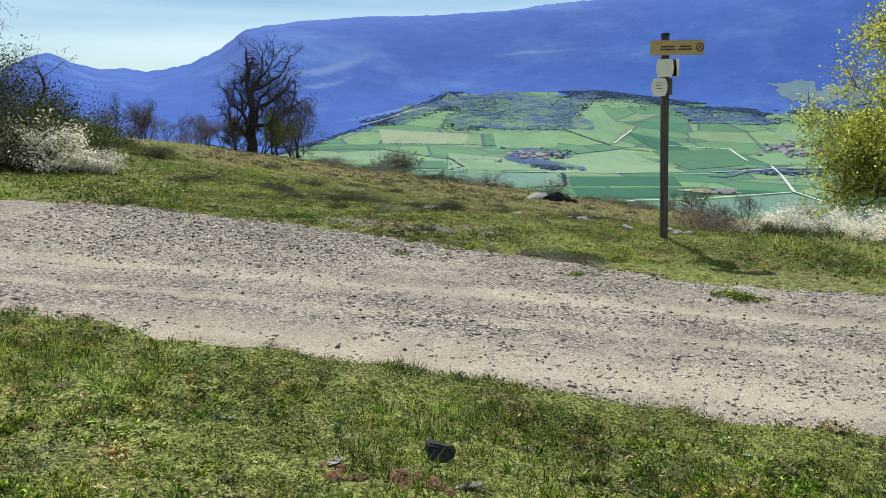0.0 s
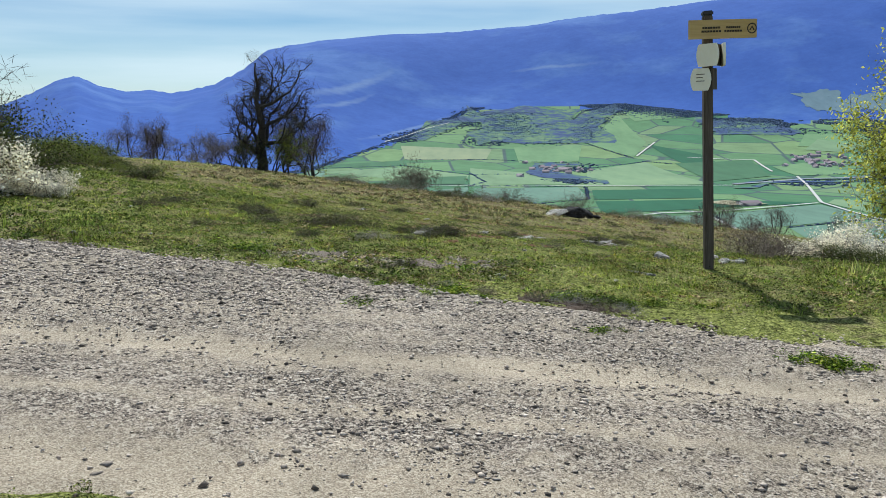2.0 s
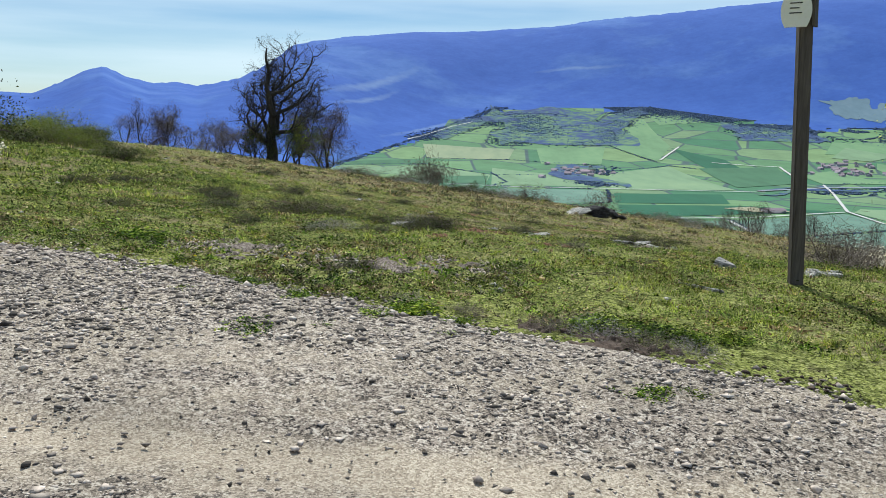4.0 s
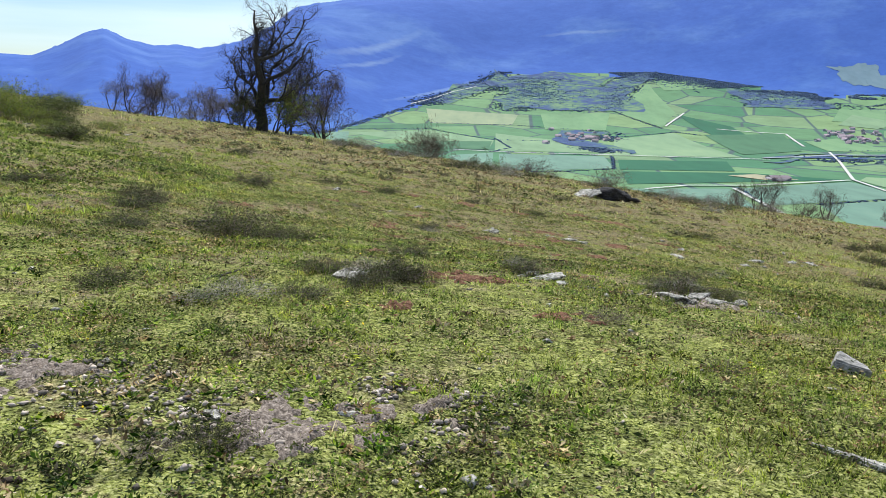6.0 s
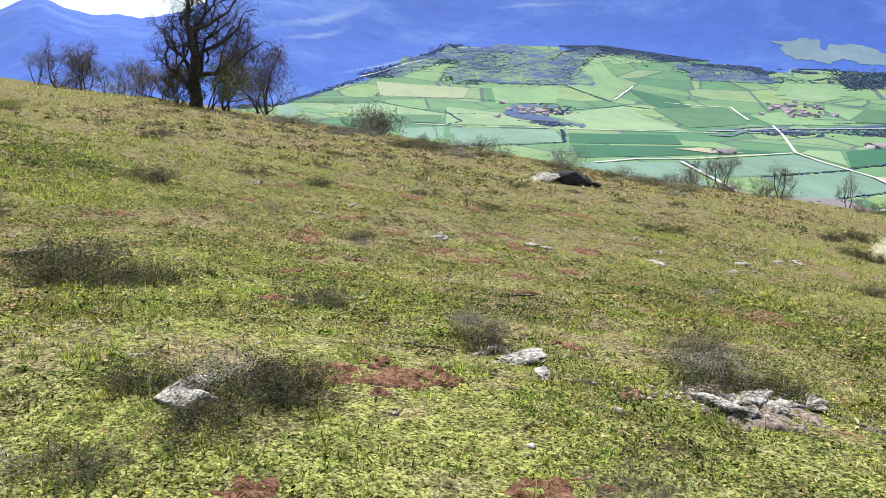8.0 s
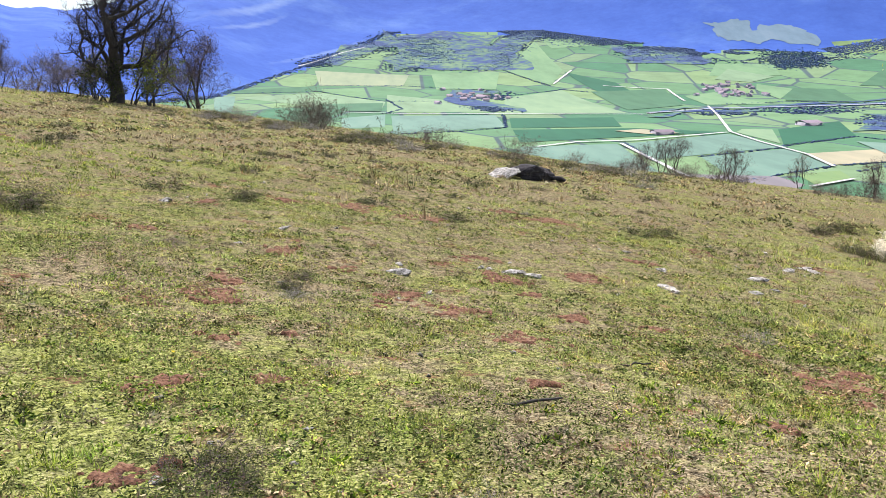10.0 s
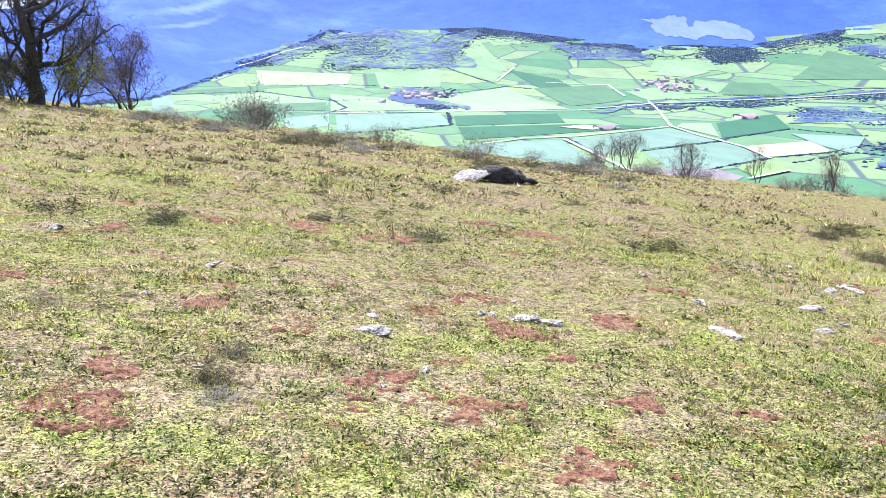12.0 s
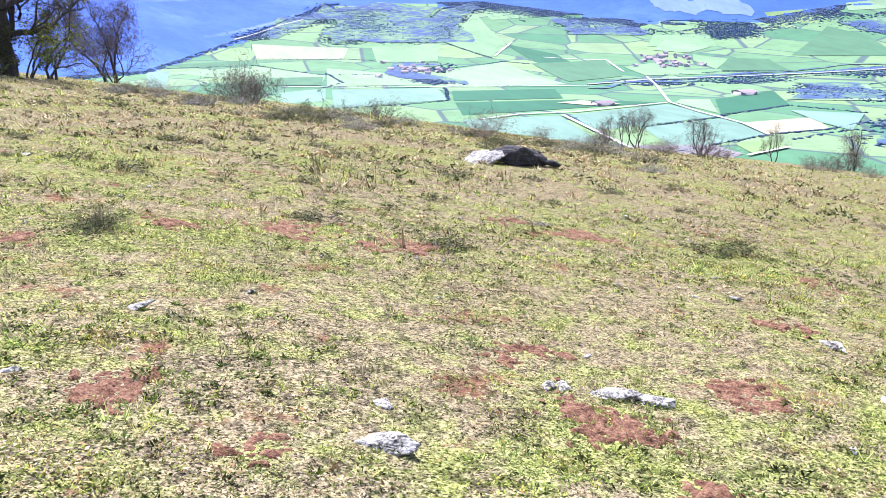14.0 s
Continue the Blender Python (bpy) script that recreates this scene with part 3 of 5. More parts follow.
def hedge(*points):
    P = along(points, 2.2)
    P = P[rng.random(len(P)) < 0.75]
    P = P + rng.normal(0, 1.3, P.shape)
    s = rng.uniform(1.0, 2.6, len(P))
    C = np.column_stack([P, land(P[:, 0], P[:, 1]) + s * 0.15])
    tagged(new("hedge", raw_mesh("hedge", *clumps(C, s * 1.2, rng, 0.45, 0.4, -1), HAZEWOOD)), "dark hedgerow between distant fields", "hedge", "valley hedges", "stuff")


def woods(a, b, c, d, dark=False):
    area = 0.5 * abs((c[0] - a[0]) * (d[1] - b[1]) - (d[0] - b[0]) * (c[1] - a[1]))
    n = int(min(5200, area / 18))
    if not dark:
        field("hazy_woodland", a, b, c, d)
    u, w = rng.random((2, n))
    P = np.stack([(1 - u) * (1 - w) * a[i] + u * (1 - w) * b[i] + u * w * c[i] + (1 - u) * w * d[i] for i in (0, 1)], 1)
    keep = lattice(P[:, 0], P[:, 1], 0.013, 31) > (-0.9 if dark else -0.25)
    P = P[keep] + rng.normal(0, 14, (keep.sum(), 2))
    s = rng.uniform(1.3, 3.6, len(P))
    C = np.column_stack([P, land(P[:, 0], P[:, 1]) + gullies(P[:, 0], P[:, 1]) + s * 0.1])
    tagged(new("woodland", raw_mesh("woodland", *clumps(C, s * 1.2, rng, 0.45, 0.4, -1), HAZEPINE if dark else HAZEWOOD)), "bare woodland across the valley, blue with painted haze", "woods", "valley woods", "stuff")


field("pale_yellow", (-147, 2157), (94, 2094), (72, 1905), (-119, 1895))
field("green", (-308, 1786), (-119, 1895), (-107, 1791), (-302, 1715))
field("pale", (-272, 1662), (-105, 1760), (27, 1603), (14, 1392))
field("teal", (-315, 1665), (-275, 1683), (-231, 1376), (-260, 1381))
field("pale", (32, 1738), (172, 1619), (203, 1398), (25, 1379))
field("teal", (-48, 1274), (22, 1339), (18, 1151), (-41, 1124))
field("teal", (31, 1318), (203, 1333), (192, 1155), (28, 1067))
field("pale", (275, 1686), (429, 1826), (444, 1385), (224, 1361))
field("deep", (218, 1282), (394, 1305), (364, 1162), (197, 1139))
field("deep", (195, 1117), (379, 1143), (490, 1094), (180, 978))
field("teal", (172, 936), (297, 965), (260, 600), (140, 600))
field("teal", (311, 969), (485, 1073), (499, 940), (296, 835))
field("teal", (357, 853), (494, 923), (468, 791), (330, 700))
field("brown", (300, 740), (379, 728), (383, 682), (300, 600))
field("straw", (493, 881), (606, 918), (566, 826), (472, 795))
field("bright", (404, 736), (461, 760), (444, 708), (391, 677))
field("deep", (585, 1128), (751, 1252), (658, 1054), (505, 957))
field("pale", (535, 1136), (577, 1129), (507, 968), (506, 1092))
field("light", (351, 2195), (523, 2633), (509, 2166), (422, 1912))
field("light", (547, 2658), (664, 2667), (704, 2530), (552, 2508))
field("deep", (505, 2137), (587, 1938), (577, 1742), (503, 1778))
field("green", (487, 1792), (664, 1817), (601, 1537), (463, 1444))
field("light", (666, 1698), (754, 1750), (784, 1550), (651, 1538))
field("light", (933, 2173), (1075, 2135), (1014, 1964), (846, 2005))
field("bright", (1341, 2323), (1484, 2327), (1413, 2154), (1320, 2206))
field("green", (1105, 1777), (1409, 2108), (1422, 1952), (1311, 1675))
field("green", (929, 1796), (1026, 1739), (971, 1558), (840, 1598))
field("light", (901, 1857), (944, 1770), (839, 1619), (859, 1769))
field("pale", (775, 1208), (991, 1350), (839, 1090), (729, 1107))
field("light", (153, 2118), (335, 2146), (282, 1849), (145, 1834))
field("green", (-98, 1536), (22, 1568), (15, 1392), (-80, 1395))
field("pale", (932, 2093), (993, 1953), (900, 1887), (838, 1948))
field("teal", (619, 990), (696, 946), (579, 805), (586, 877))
# high fields whose bluish crop colour has the distance haze painted in
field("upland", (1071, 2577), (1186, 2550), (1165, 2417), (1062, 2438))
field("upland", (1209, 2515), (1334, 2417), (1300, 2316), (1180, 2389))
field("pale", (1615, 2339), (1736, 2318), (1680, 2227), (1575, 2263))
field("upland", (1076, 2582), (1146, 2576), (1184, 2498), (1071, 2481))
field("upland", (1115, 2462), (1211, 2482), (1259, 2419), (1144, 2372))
lane(5, (192, 933), (251, 978), (330, 996), (491, 1087))
lane(4.5, (643, 1518), (603, 1386), (498, 1093), (488, 985), (488, 871), (468, 783))
lane(5, (302, 965), (290, 700))
lane(5, (529, 2152), (480, 2043), (433, 1929))
lane(5, (541, 1887), (610, 1840), (670, 1814), (632, 1610))
lane(5, (-51, 1370), (59, 1343), (210, 1352), (429, 1354), (481, 1357))
lane(11, (479, 1381), (636, 1474), (824, 1498), (1212, 1532))
lane(4, (444, 708), (381, 670))
lane(4, (-20, 2545), (-85, 2455), (-194, 2214))
hedge((-304, 1725), (-113, 1791), (27, 1603), (172, 1619))
hedge((-119, 1904), (85, 1903), (284, 1817))
hedge((18, 1360), (192, 1355))
hedge((22, 1359), (54, 1443), (30, 1638))
hedge((24, 1061), (124, 1099), (191, 1148), (218, 1341))
hedge((358, 857), (497, 935))
hedge((470, 791), (562, 821), (640, 869))
hedge((330, 700), (467, 787))
hedge((280, 1719), (432, 1835), (494, 1770))
hedge((496, 1355), (599, 1388), (825, 1455), (1195, 1510))
hedge((312, 975), (295, 831))
hedge((499, 946), (654, 1048), (705, 958))
hedge((781, 1217), (885, 1294), (1092, 1378))
hedge((419, 1900), (349, 2184))
hedge((1075, 2135), (1301, 2218))
hedge((651, 1538), (831, 1581), (971, 1558))
hedge((478, 757), (588, 817), (618, 776))
woods((35, 2724), (503, 2727), (373, 2191), (39, 2155))
woods((122, 2650), (237, 2627), (204, 2354), (92, 2380), dark=True)
woods((1130, 2321), (1267, 2255), (1172, 2050), (1056, 2063), dark=True)
woods((875, 1348), (971, 1355), (863, 1086), (720, 1108))
woods((697, 915), (746, 939), (563, 707), (545, 710))
woods((193, 1808), (301, 1846), (227, 1394), (186, 1459))
woods((-196, 2245), (55, 2795), (104, 2633), (-151, 2213))
woods((1457, 2127), (1689, 2158), (1497, 1904), (1467, 1924))
woods((761, 2533), (962, 2372), (911, 2200), (744, 2252))
woods((459, 2691), (573, 2784), (366, 2240), (288, 2251))


def foot_woods(a0, a1, count, spread, thin=0.05):
    """Scattered trees where the fields give way to the mountain."""
    a = np.radians(rng.uniform(a0, a1, count))
    r = np.interp(np.degrees(a), FOOT_A, FOOT_R) + -np.abs(rng.normal(0, spread, count)) + 15
    x, y = r * np.sin(a), r * np.cos(a)
    keep = lattice(x, y, 0.008, 33) + 0.4 * lattice(x, y, 0.03, 34) > thin
    x, y = x[keep], y[keep]
    s = rng.uniform(1.4, 3.8, len(x))
    C = np.column_stack([x, y, land(x, y) + gullies(x, y) + s * 0.1])
    tagged(new("woodland", raw_mesh("woodland", *clumps(C, s * 1.2, rng, 0.45, 0.4, -1), HAZEWOOD)), "scattered trees at the mountain foot, blue with painted haze", "woods", "valley woods", "stuff")


foot_woods(-16, 2, 1700, 22, -2)
woods((500, 1335), (1230, 1485), (1230, 1512), (500, 1365))
woods((520, 1405), (1230, 1555), (1230, 1570), (520, 1420))
foot_woods(2, 39, 24000, 75, -0.3)


def house_kit():
    """A far village house: walls and a gabled roof."""
    w, d, h = 0.5, 0.36, 0.42
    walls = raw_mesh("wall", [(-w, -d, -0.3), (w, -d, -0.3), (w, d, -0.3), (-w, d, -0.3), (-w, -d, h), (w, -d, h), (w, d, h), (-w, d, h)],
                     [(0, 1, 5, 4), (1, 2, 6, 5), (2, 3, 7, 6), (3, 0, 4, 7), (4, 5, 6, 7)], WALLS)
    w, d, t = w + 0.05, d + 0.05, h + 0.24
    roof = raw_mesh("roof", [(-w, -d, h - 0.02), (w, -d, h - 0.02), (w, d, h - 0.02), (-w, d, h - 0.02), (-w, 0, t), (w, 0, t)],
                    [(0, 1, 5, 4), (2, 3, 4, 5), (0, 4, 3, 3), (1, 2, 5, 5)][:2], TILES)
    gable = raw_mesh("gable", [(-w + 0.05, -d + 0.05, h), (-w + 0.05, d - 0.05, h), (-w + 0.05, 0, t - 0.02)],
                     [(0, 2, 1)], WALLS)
    return walls, roof, gable


HOUSE = house_kit()


def house(x, y, size, turn, label="stone village house with a clay tile roof", group="village houses"):
    ob = new("house")
    ob.matrix_basis = pose(x, y, float(land(x, y)), 0, 0, turn) @ Matrix.Diagonal((size, size, size * (0.8 if size < 21 else 0.38), 1))
    for n, me in zip(("wall", "roof", "gable"), HOUSE):
        child(n, me, ob)
    child("gable", HOUSE[2], ob, at=pose(0, 0, 0, 0, 0, 180))
    tagged(ob, label, "house", group)


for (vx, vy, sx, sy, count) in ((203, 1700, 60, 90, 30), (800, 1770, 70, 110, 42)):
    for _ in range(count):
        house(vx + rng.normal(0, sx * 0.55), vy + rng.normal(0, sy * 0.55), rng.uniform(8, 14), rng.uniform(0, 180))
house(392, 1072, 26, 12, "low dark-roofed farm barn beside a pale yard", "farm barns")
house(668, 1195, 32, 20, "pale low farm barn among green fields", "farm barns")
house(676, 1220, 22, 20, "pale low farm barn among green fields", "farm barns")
field("straw", (335, 1100), (380, 1125), (420, 1075), (370, 1062))


# ---- rocks and stones ----
def rock_mesh(name, size, seed, material, flat=0.5, corners=14, splits=2, rough=0.10):
    """An angular stone: the hull of a few random corners, chipped and roughened."""
    R = random.Random(seed * 31 + 5)
    bm = bmesh.new()
    for _ in range(corners):
        v = Vector((R.gauss(0, 1), R.gauss(0, 1), R.gauss(0, 1))).normalized() * R.uniform(0.75, 1.1)
        bm.verts.new((v.x, v.y * 0.68, v.z * flat))
    bmesh.ops.convex_hull(bm, input=bm.verts)
    bmesh.ops.delete(bm, geom=[v for v in bm.verts if not v.link_faces], context="VERTS")
    if splits:
        bmesh.ops.bevel(bm, geom=list(bm.edges), offset=0.05, segments=1, affect="EDGES")
        bmesh.ops.triangulate(bm, faces=bm.faces)
        bmesh.ops.subdivide_edges(bm, edges=list(bm.edges), cuts=splits, use_grid_fill=True)
        for v in bm.verts:
            q = v.co * 2.2 + Vector((seed * 1.7, 0, 0))
            v.co *= 1 + rough * 2.2 * noise.fractal(q, 0.8, 2.2, 5) - rough * 1.5 * max(0, noise.noise(q * 2.1) - 0.2)
    bmesh.ops.triangulate(bm, faces=bm.faces)
    me = bpy.data.meshes.new(name)
    bmesh.ops.scale(bm, vec=(size, size, size), verts=bm.verts)
    bm.to_mesh(me)
    bm.free()
    me.materials.append(material)
    return me


ROCKS = (
    (0.14, 3.24, 0.15), (-0.46, 3.41, 0.11), (1.7, 4.1, 0.07), (-3.73, 7.75, 0.1),
    (-0.17, 10.18, 0.12), (0.32, 10.36, 0.08), (3.64, 11.38, 0.26), (-1.05, 3.79, 0.12),
    (3.48, 11.65, 0.23), (-0.09, 12.72, 0.3), (-0.08, 12.88, 0.32), (2.35, 13.2, 0.2),
    (-0.46, 13.26, 0.1), (2.57, 13.27, 0.21), (2.36, 13.37, 0.15), (2.84, 13.42, 0.23),
    (1.69, 13.48, 0.1), (2.61, 13.54, 0.14), (2.87, 13.7, 0.22), (1.36, 13.8, 0.34),
    (0.99, 19.3, 0.07), (-0.12, 19.5, 0.11), (1.29, 19.64, 0.13), (1.02, 20.57, 0.29),
    (3.5, 20.73, 0.11), (1.04, 21.03, 0.15), (-0.76, 21.21, 0.11), (4.32, 21.29, 0.39),
    (2.41, 21.36, 0.28), (2.13, 21.48, 0.19),
)
MORE_ROCKS = (
    (5.63, 21.74, 0.18), (2.51, 22.09, 0.09), (6.12, 22.14, 0.14), (-0.36, 22.27, 0.2),
    (4.72, 22.58, 0.25), (6.15, 22.77, 0.39), (0.27, 22.85, 0.11), (-2.1, 23.62, 0.25),
    (9.42, 23.86, 0.46), (4.67, 24, 0.13), (7.47, 24.27, 0.26), (7.97, 24.4, 1.03),
    (7.93, 24.67, 0.93), (7.92, 25.96, 0.2), (-11.49, 28.68, 0.55), (-11.9, 29.0, 0.5), (-11.2, 28.9, 0.4), (-9.6, 30.5, 0.4), (-3.27, 29.26, 0.46),
    (3.68, 11.6, 0.34), (3.5, 11.4, 0.3), (2.31, 10.42, 0.3), (2.45, 13.35, 0.3), (2.25, 13.22, 0.26), (1.26, 13.95, 0.2), (1.48, 13.62, 0.2), (2.66, 13.38, 0.2), (2.05, 21.45, 0.16), (2.62, 21.3, 0.22),
)
BLOCKS = ((2.84, 11.6, 0.105, -24, 12, 0.075), (0.02, 3.52, 0.072, -20, 24, 0.07))
for x, y, half, turn, tilt, high in BLOCKS:
    bm = bmesh.new()
    bmesh.ops.create_cube(bm, size=2, matrix=Matrix.Diagonal((half, half * 0.62, high * 0.75, 1)))
    R = random.Random(int(x * 100))
    for v in bm.verts:
        v.co += Vector((R.gauss(0, 0.02), R.gauss(0, 0.016), R.gauss(0, 0.022)))
    bmesh.ops.bevel(bm, geom=list(bm.edges), offset=0.009, segments=2, affect="EDGES")
    bmesh.ops.subdivide_edges(bm, edges=[e for e in bm.edges if e.calc_length() > 0.05], cuts=4, use_grid_fill=True)
    for v in bm.verts:
        v.co += v.normal * 0.008 * noise.fractal(v.co * 14, 0.8, 2.1, 4)
    me = bpy.data.meshes.new("stone_block")
    bm.to_mesh(me)
    bm.free()
    # The near block's shaded front is put into its colour by the darker stone.
    me.materials.append(PALESTONE if y > 5 else DARKSTONE)
    ob = new("stone_block", me)
    ob.matrix_basis = pose(x, y, float(ground(x, y)) + high * 0.3, -tilt, tilt * 0.6, turn)
    tagged(ob, "squared grey stone block lying tilted in grass", "rock", "stone blocks")
for i, (x, y, w) in enumerate(ROCKS + MORE_ROCKS):
    w = min(w, 0.36)
    dark = y < 3.6 and w > 0.18
    turn = (i * 77) % 360
    ob = new("rock", rock_mesh("rock", w * 0.52, i, PALESTONE if dark else LIMESTONE, 0.6 if dark else 0.25 if w > 0.3 else 0.30 + 0.22 * ((i * 13) % 7) / 7, 9 if dark else 11 + i % 6, 1 if w < 0.15 else 3))
    ob.matrix_basis = pose(x, y, float(ground(x, y)) + (w * 0.05 if w < 0.3 else 0), (i * 37) % 17 - 8, (i * 53) % 19 - 9, turn) @ (Matrix.Identity(4) if dark else Matrix.Diagonal((1.3, 0.85, 0.8, 1)))
    tagged(ob, "rough grey stone standing in short grass" if dark else "pale weathered limestone rock half sunk in turf" if w > 0.15 else "small pale limestone stone lying in grass", "rock", "limestone rocks")

boulder = new("boulder")
bx, by = 5.2, 35.2
boulder.matrix_basis = pose(bx, by, float(ground(bx, by)), 0, 0, 0) @ Matrix.Scale(0.82, 4)
child("dark_rock", rock_mesh("dark_rock", 0.95, 12, DARKSTONE, 0.40, 24, 4, 0.09), boulder, "dark lichened rounded rock", pose(0.22, 0, 0.20, 0, 8, 4) @ Matrix.Diagonal((1.0, 0.9, 0.86, 1)))
child("dark_rock", rock_mesh("dark_rock", 0.5, 17, DARKSTONE, 0.28, 12, 3, 0.10), boulder, "dark pointed rock end", pose(1.10, -0.15, 0.04, 0, 14, 10))
child("pale_slab", rock_mesh("pale_slab", 0.80, 23, LIMESTONE, 0.2, 14, 4, 0.12), boulder, "pale tilted limestone slab", pose(-0.92, -0.35, 0.24, 6, -16, 8))
tagged(boulder, "large dark lichened boulder with a pale slab on the grassy brow", "boulder")


# ---- gravel on the track ----
def scatter(count, x0, x1, y0, y1):
    return rng.uniform(x0, x1, count), rng.uniform(y0, y1, count)


def track_height(x, y):
    ruts = -0.03 * np.exp(-((y - 5.35 + 0.05 * x) / 0.28) ** 2) - 0.035 * np.exp(-((y - 7.1 + 0.03 * x) / 0.25) ** 2)
    return ground(x, y) - 0.05 + 0.075 * smooth(-0.05, 0.30, on_track(x, y)) + ruts + 0.012 * lattice(x, y, 5, 21) + 0.007 * lattice(x, y, 14, 22)


x, y = scatter(110000, -4.6, 5.0, 4.4, 10.2)
inside = on_track(x, y)
worn = np.exp(-((y - 5.2 + 0.06 * x) / 0.22) ** 2) + np.exp(-((y - 7.1 + 0.03 * x) / 0.14) ** 2) + 0.6 * np.exp(-((y - 6.2 + 0.02 * x) / 0.10) ** 2)
want = (0.26 + 0.7 * lattice(x, y, 0.8, 41) + 0.45 * lattice(x, y, 2.7, 42) + 0.3 * smooth(7.2, 8.6, y)) * (1 - 0.8 * np.clip(worn, 0, 1))
keep = (inside > np.where(y > 7.5, -0.30, -0.08)) & (rng.random(len(x)) < np.clip(want, 0.06, 1)) & (rng.random(len(x)) < smooth(-0.25, 0.15, inside) + 0.10)
x, y = x[keep], y[keep]
u = rng.random(len(x))
s = 0.0052 + 0.005 * u ** 2 + 0.012 * u ** 10 + 0.010 * smooth(7.2, 8.6, y) * rng.random(len(x)) ** 3
gravel = new("gravel", raw_mesh("gravel", *clumps(np.column_stack([x, y, np.maximum(track_height(x, y), ground(x, y) - 0.004) + s * 0.12]), s, rng, 0.5, 0.45, -1), GRAVEL))
tagged(gravel, "loose grey and beige gravel stones on the track", "gravel", kind="stuff")
PEBBLES = [rock_mesh("gravel_stone", 0.021, 50 + i, GRAVEL, 0.42 + 0.05 * (i % 4), 8 + i % 3, 0) for i in range(7)]
x, y = scatter(900, -2.2, 3.0, 5.2, 9.2)
keep = np.flatnonzero(on_track(x, y) > 0.1)[:280]
for i in keep:
    m = pose(x[i], y[i], float(track_height(x[i], y[i])) + 0.008, 0, 0, rng.uniform(0, 360)) @ Matrix.Scale(rng.uniform(0.35, 0.95), 4)
    child("gravel_stone", PEBBLES[i % 7], track, at=m)


# ---- the washed-out edge of the track, loose stones, sticks ----
# Dirt of the track edge, coloured darker to paint in the bank's shaded face.
SHADY_EARTH = grainy("dark earth with bank shade", ((0.3, (0.028, 0.02, 0.015)), (0.5, (0.075, 0.052, 0.04)), (0.7, (0.17, 0.125, 0.10))), 10, 50, 1.0, 0.8, 0.01)
x = rng.uniform(-0.9, 2.5, 700)
y = np.interp(x, *FAR_EDGE) + rng.normal(0.0, 0.10, 700) + 0.05 * lattice(x, x * 0, 2, 81)
keep = rng.random(700) < np.clip(0.2 + 0.9 * lattice(x, x * 0, 1.3, 82) + 0.5 * np.exp(-((x - 1.4) / 0.4) ** 2), 0.03, 1)
x, y = x[keep], y[keep]
s = (0.005 + 0.014 * rng.random(len(x)) ** 2) * (1 + 0.5 * np.exp(-((x - 1.4) / 0.4) ** 2))
clods = new("earth_clods", raw_mesh("earth_clods", *clumps(np.column_stack([x, y, ground(x, y) + s * 0.1 + 0.004]), s * 1.2, rng, 0.4, 0.5, -1), SHADY_EARTH))
tagged(clods, "crumbling earth clods, darkened for the shaded washed-out track edge", "earth", kind="stuff")
x, y = scatter(3600, -5, 9, 9.6, 34)
x = x + (y - 9.6) * 0.15 * (x - 2) / 7
keep = lattice(x, y, 0.7, 83) + 0.6 * lattice(x, y, 0.25, 84) > 0.15
x, y = x[keep], y[keep]
s = 0.007 + 0.028 * rng.random(len(x)) ** 5
tagged(new("loose_stones", raw_mesh("loose_stones", *clumps(np.column_stack([x, y, ground(x, y) + s * 0.2]), s, rng, 0.5, 0.45, -1), LIMESTONE)), "small pale stones strewn over the turf", "stones", kind="stuff")
for sx, sy, turn, size, k in ((1.6, 16.3, 14, 0.42, 1), (-0.9, 12.5, 65, 0.36, 2), (0.9, 13.9, -20, 0.3, 3), (-2.2, 15.8, 35, 0.6, 4), (2.6, 17.6, 5, 0.35, 5)):
    R = random.Random(k)
    pts = [Vector((-0.5 + i / 6, R.gauss(0, 0.03), 0.03 + R.uniform(0, 0.03))) for i in range(7)]
    V, F = [], []
    for i, p in enumerate(pts):
        for j in range(6):
            q = 2 * math.pi * j / 6
            V.append((p.x, p.y + 0.028 * (1 - 0.08 * i) * math.cos(q), p.z + 0.028 * (1 - 0.08 * i) * math.sin(q)))
    for i in range(6):
        F += [(i * 6 + j, i * 6 + (j + 1) % 6, i * 6 + 6 + (j + 1) % 6, i * 6 + 6 + j) for j in range(6)]
    stick = new("fallen_stick", raw_mesh("fallen_stick", V, F, BARK, shade=True))
    stick.matrix_basis = pose(sx, sy, float(ground(sx, sy)), 0, 0, turn) @ Matrix.Scale(size, 4)
    tagged(stick, "short dark dead stick lying in the turf", "stick", "fallen sticks")


# ---- red earth ----
SOILS = (
    (0.3, 11.98, 0.18), (1.36, 12.22, 0.29), (1.85, 13.24, 0.19), (0.62, 13.26, 0.4),
    (1.75, 14.37, 0.19), (-0.15, 15.16, 0.29), (-0.37, 16.31, 0.26), (0.18, 16.5, 0.31),
    (1.8, 16.77, 0.22), (-0.2, 17.39, 0.24), (4.27, 17.56, 0.82), (0.2, 17.64, 0.22),
    (2.29, 18.03, 0.22), (1.95, 18.13, 0.4), (3.98, 18.6, 0.32), (-0.49, 18.68, 0.39),
    (0.79, 18.93, 0.24), (1.55, 19, 0.49), (3.45, 19.13, 0.29), (2.61, 19.22, 0.33),
    (0.79, 19.34, 0.26), (2.45, 20.21, 0.27), (0.46, 20.54, 0.23), (2.25, 21.02, 0.65),
    (4.59, 23.12, 0.38), (-1.71, 23.95, 0.44), (1.51, 25.14, 0.74), (6.24, 25.14, 0.59),
    (-0.68, 25.22, 0.57), (0.51, 25.65, 0.81), (3.26, 27.58, 0.57),
)


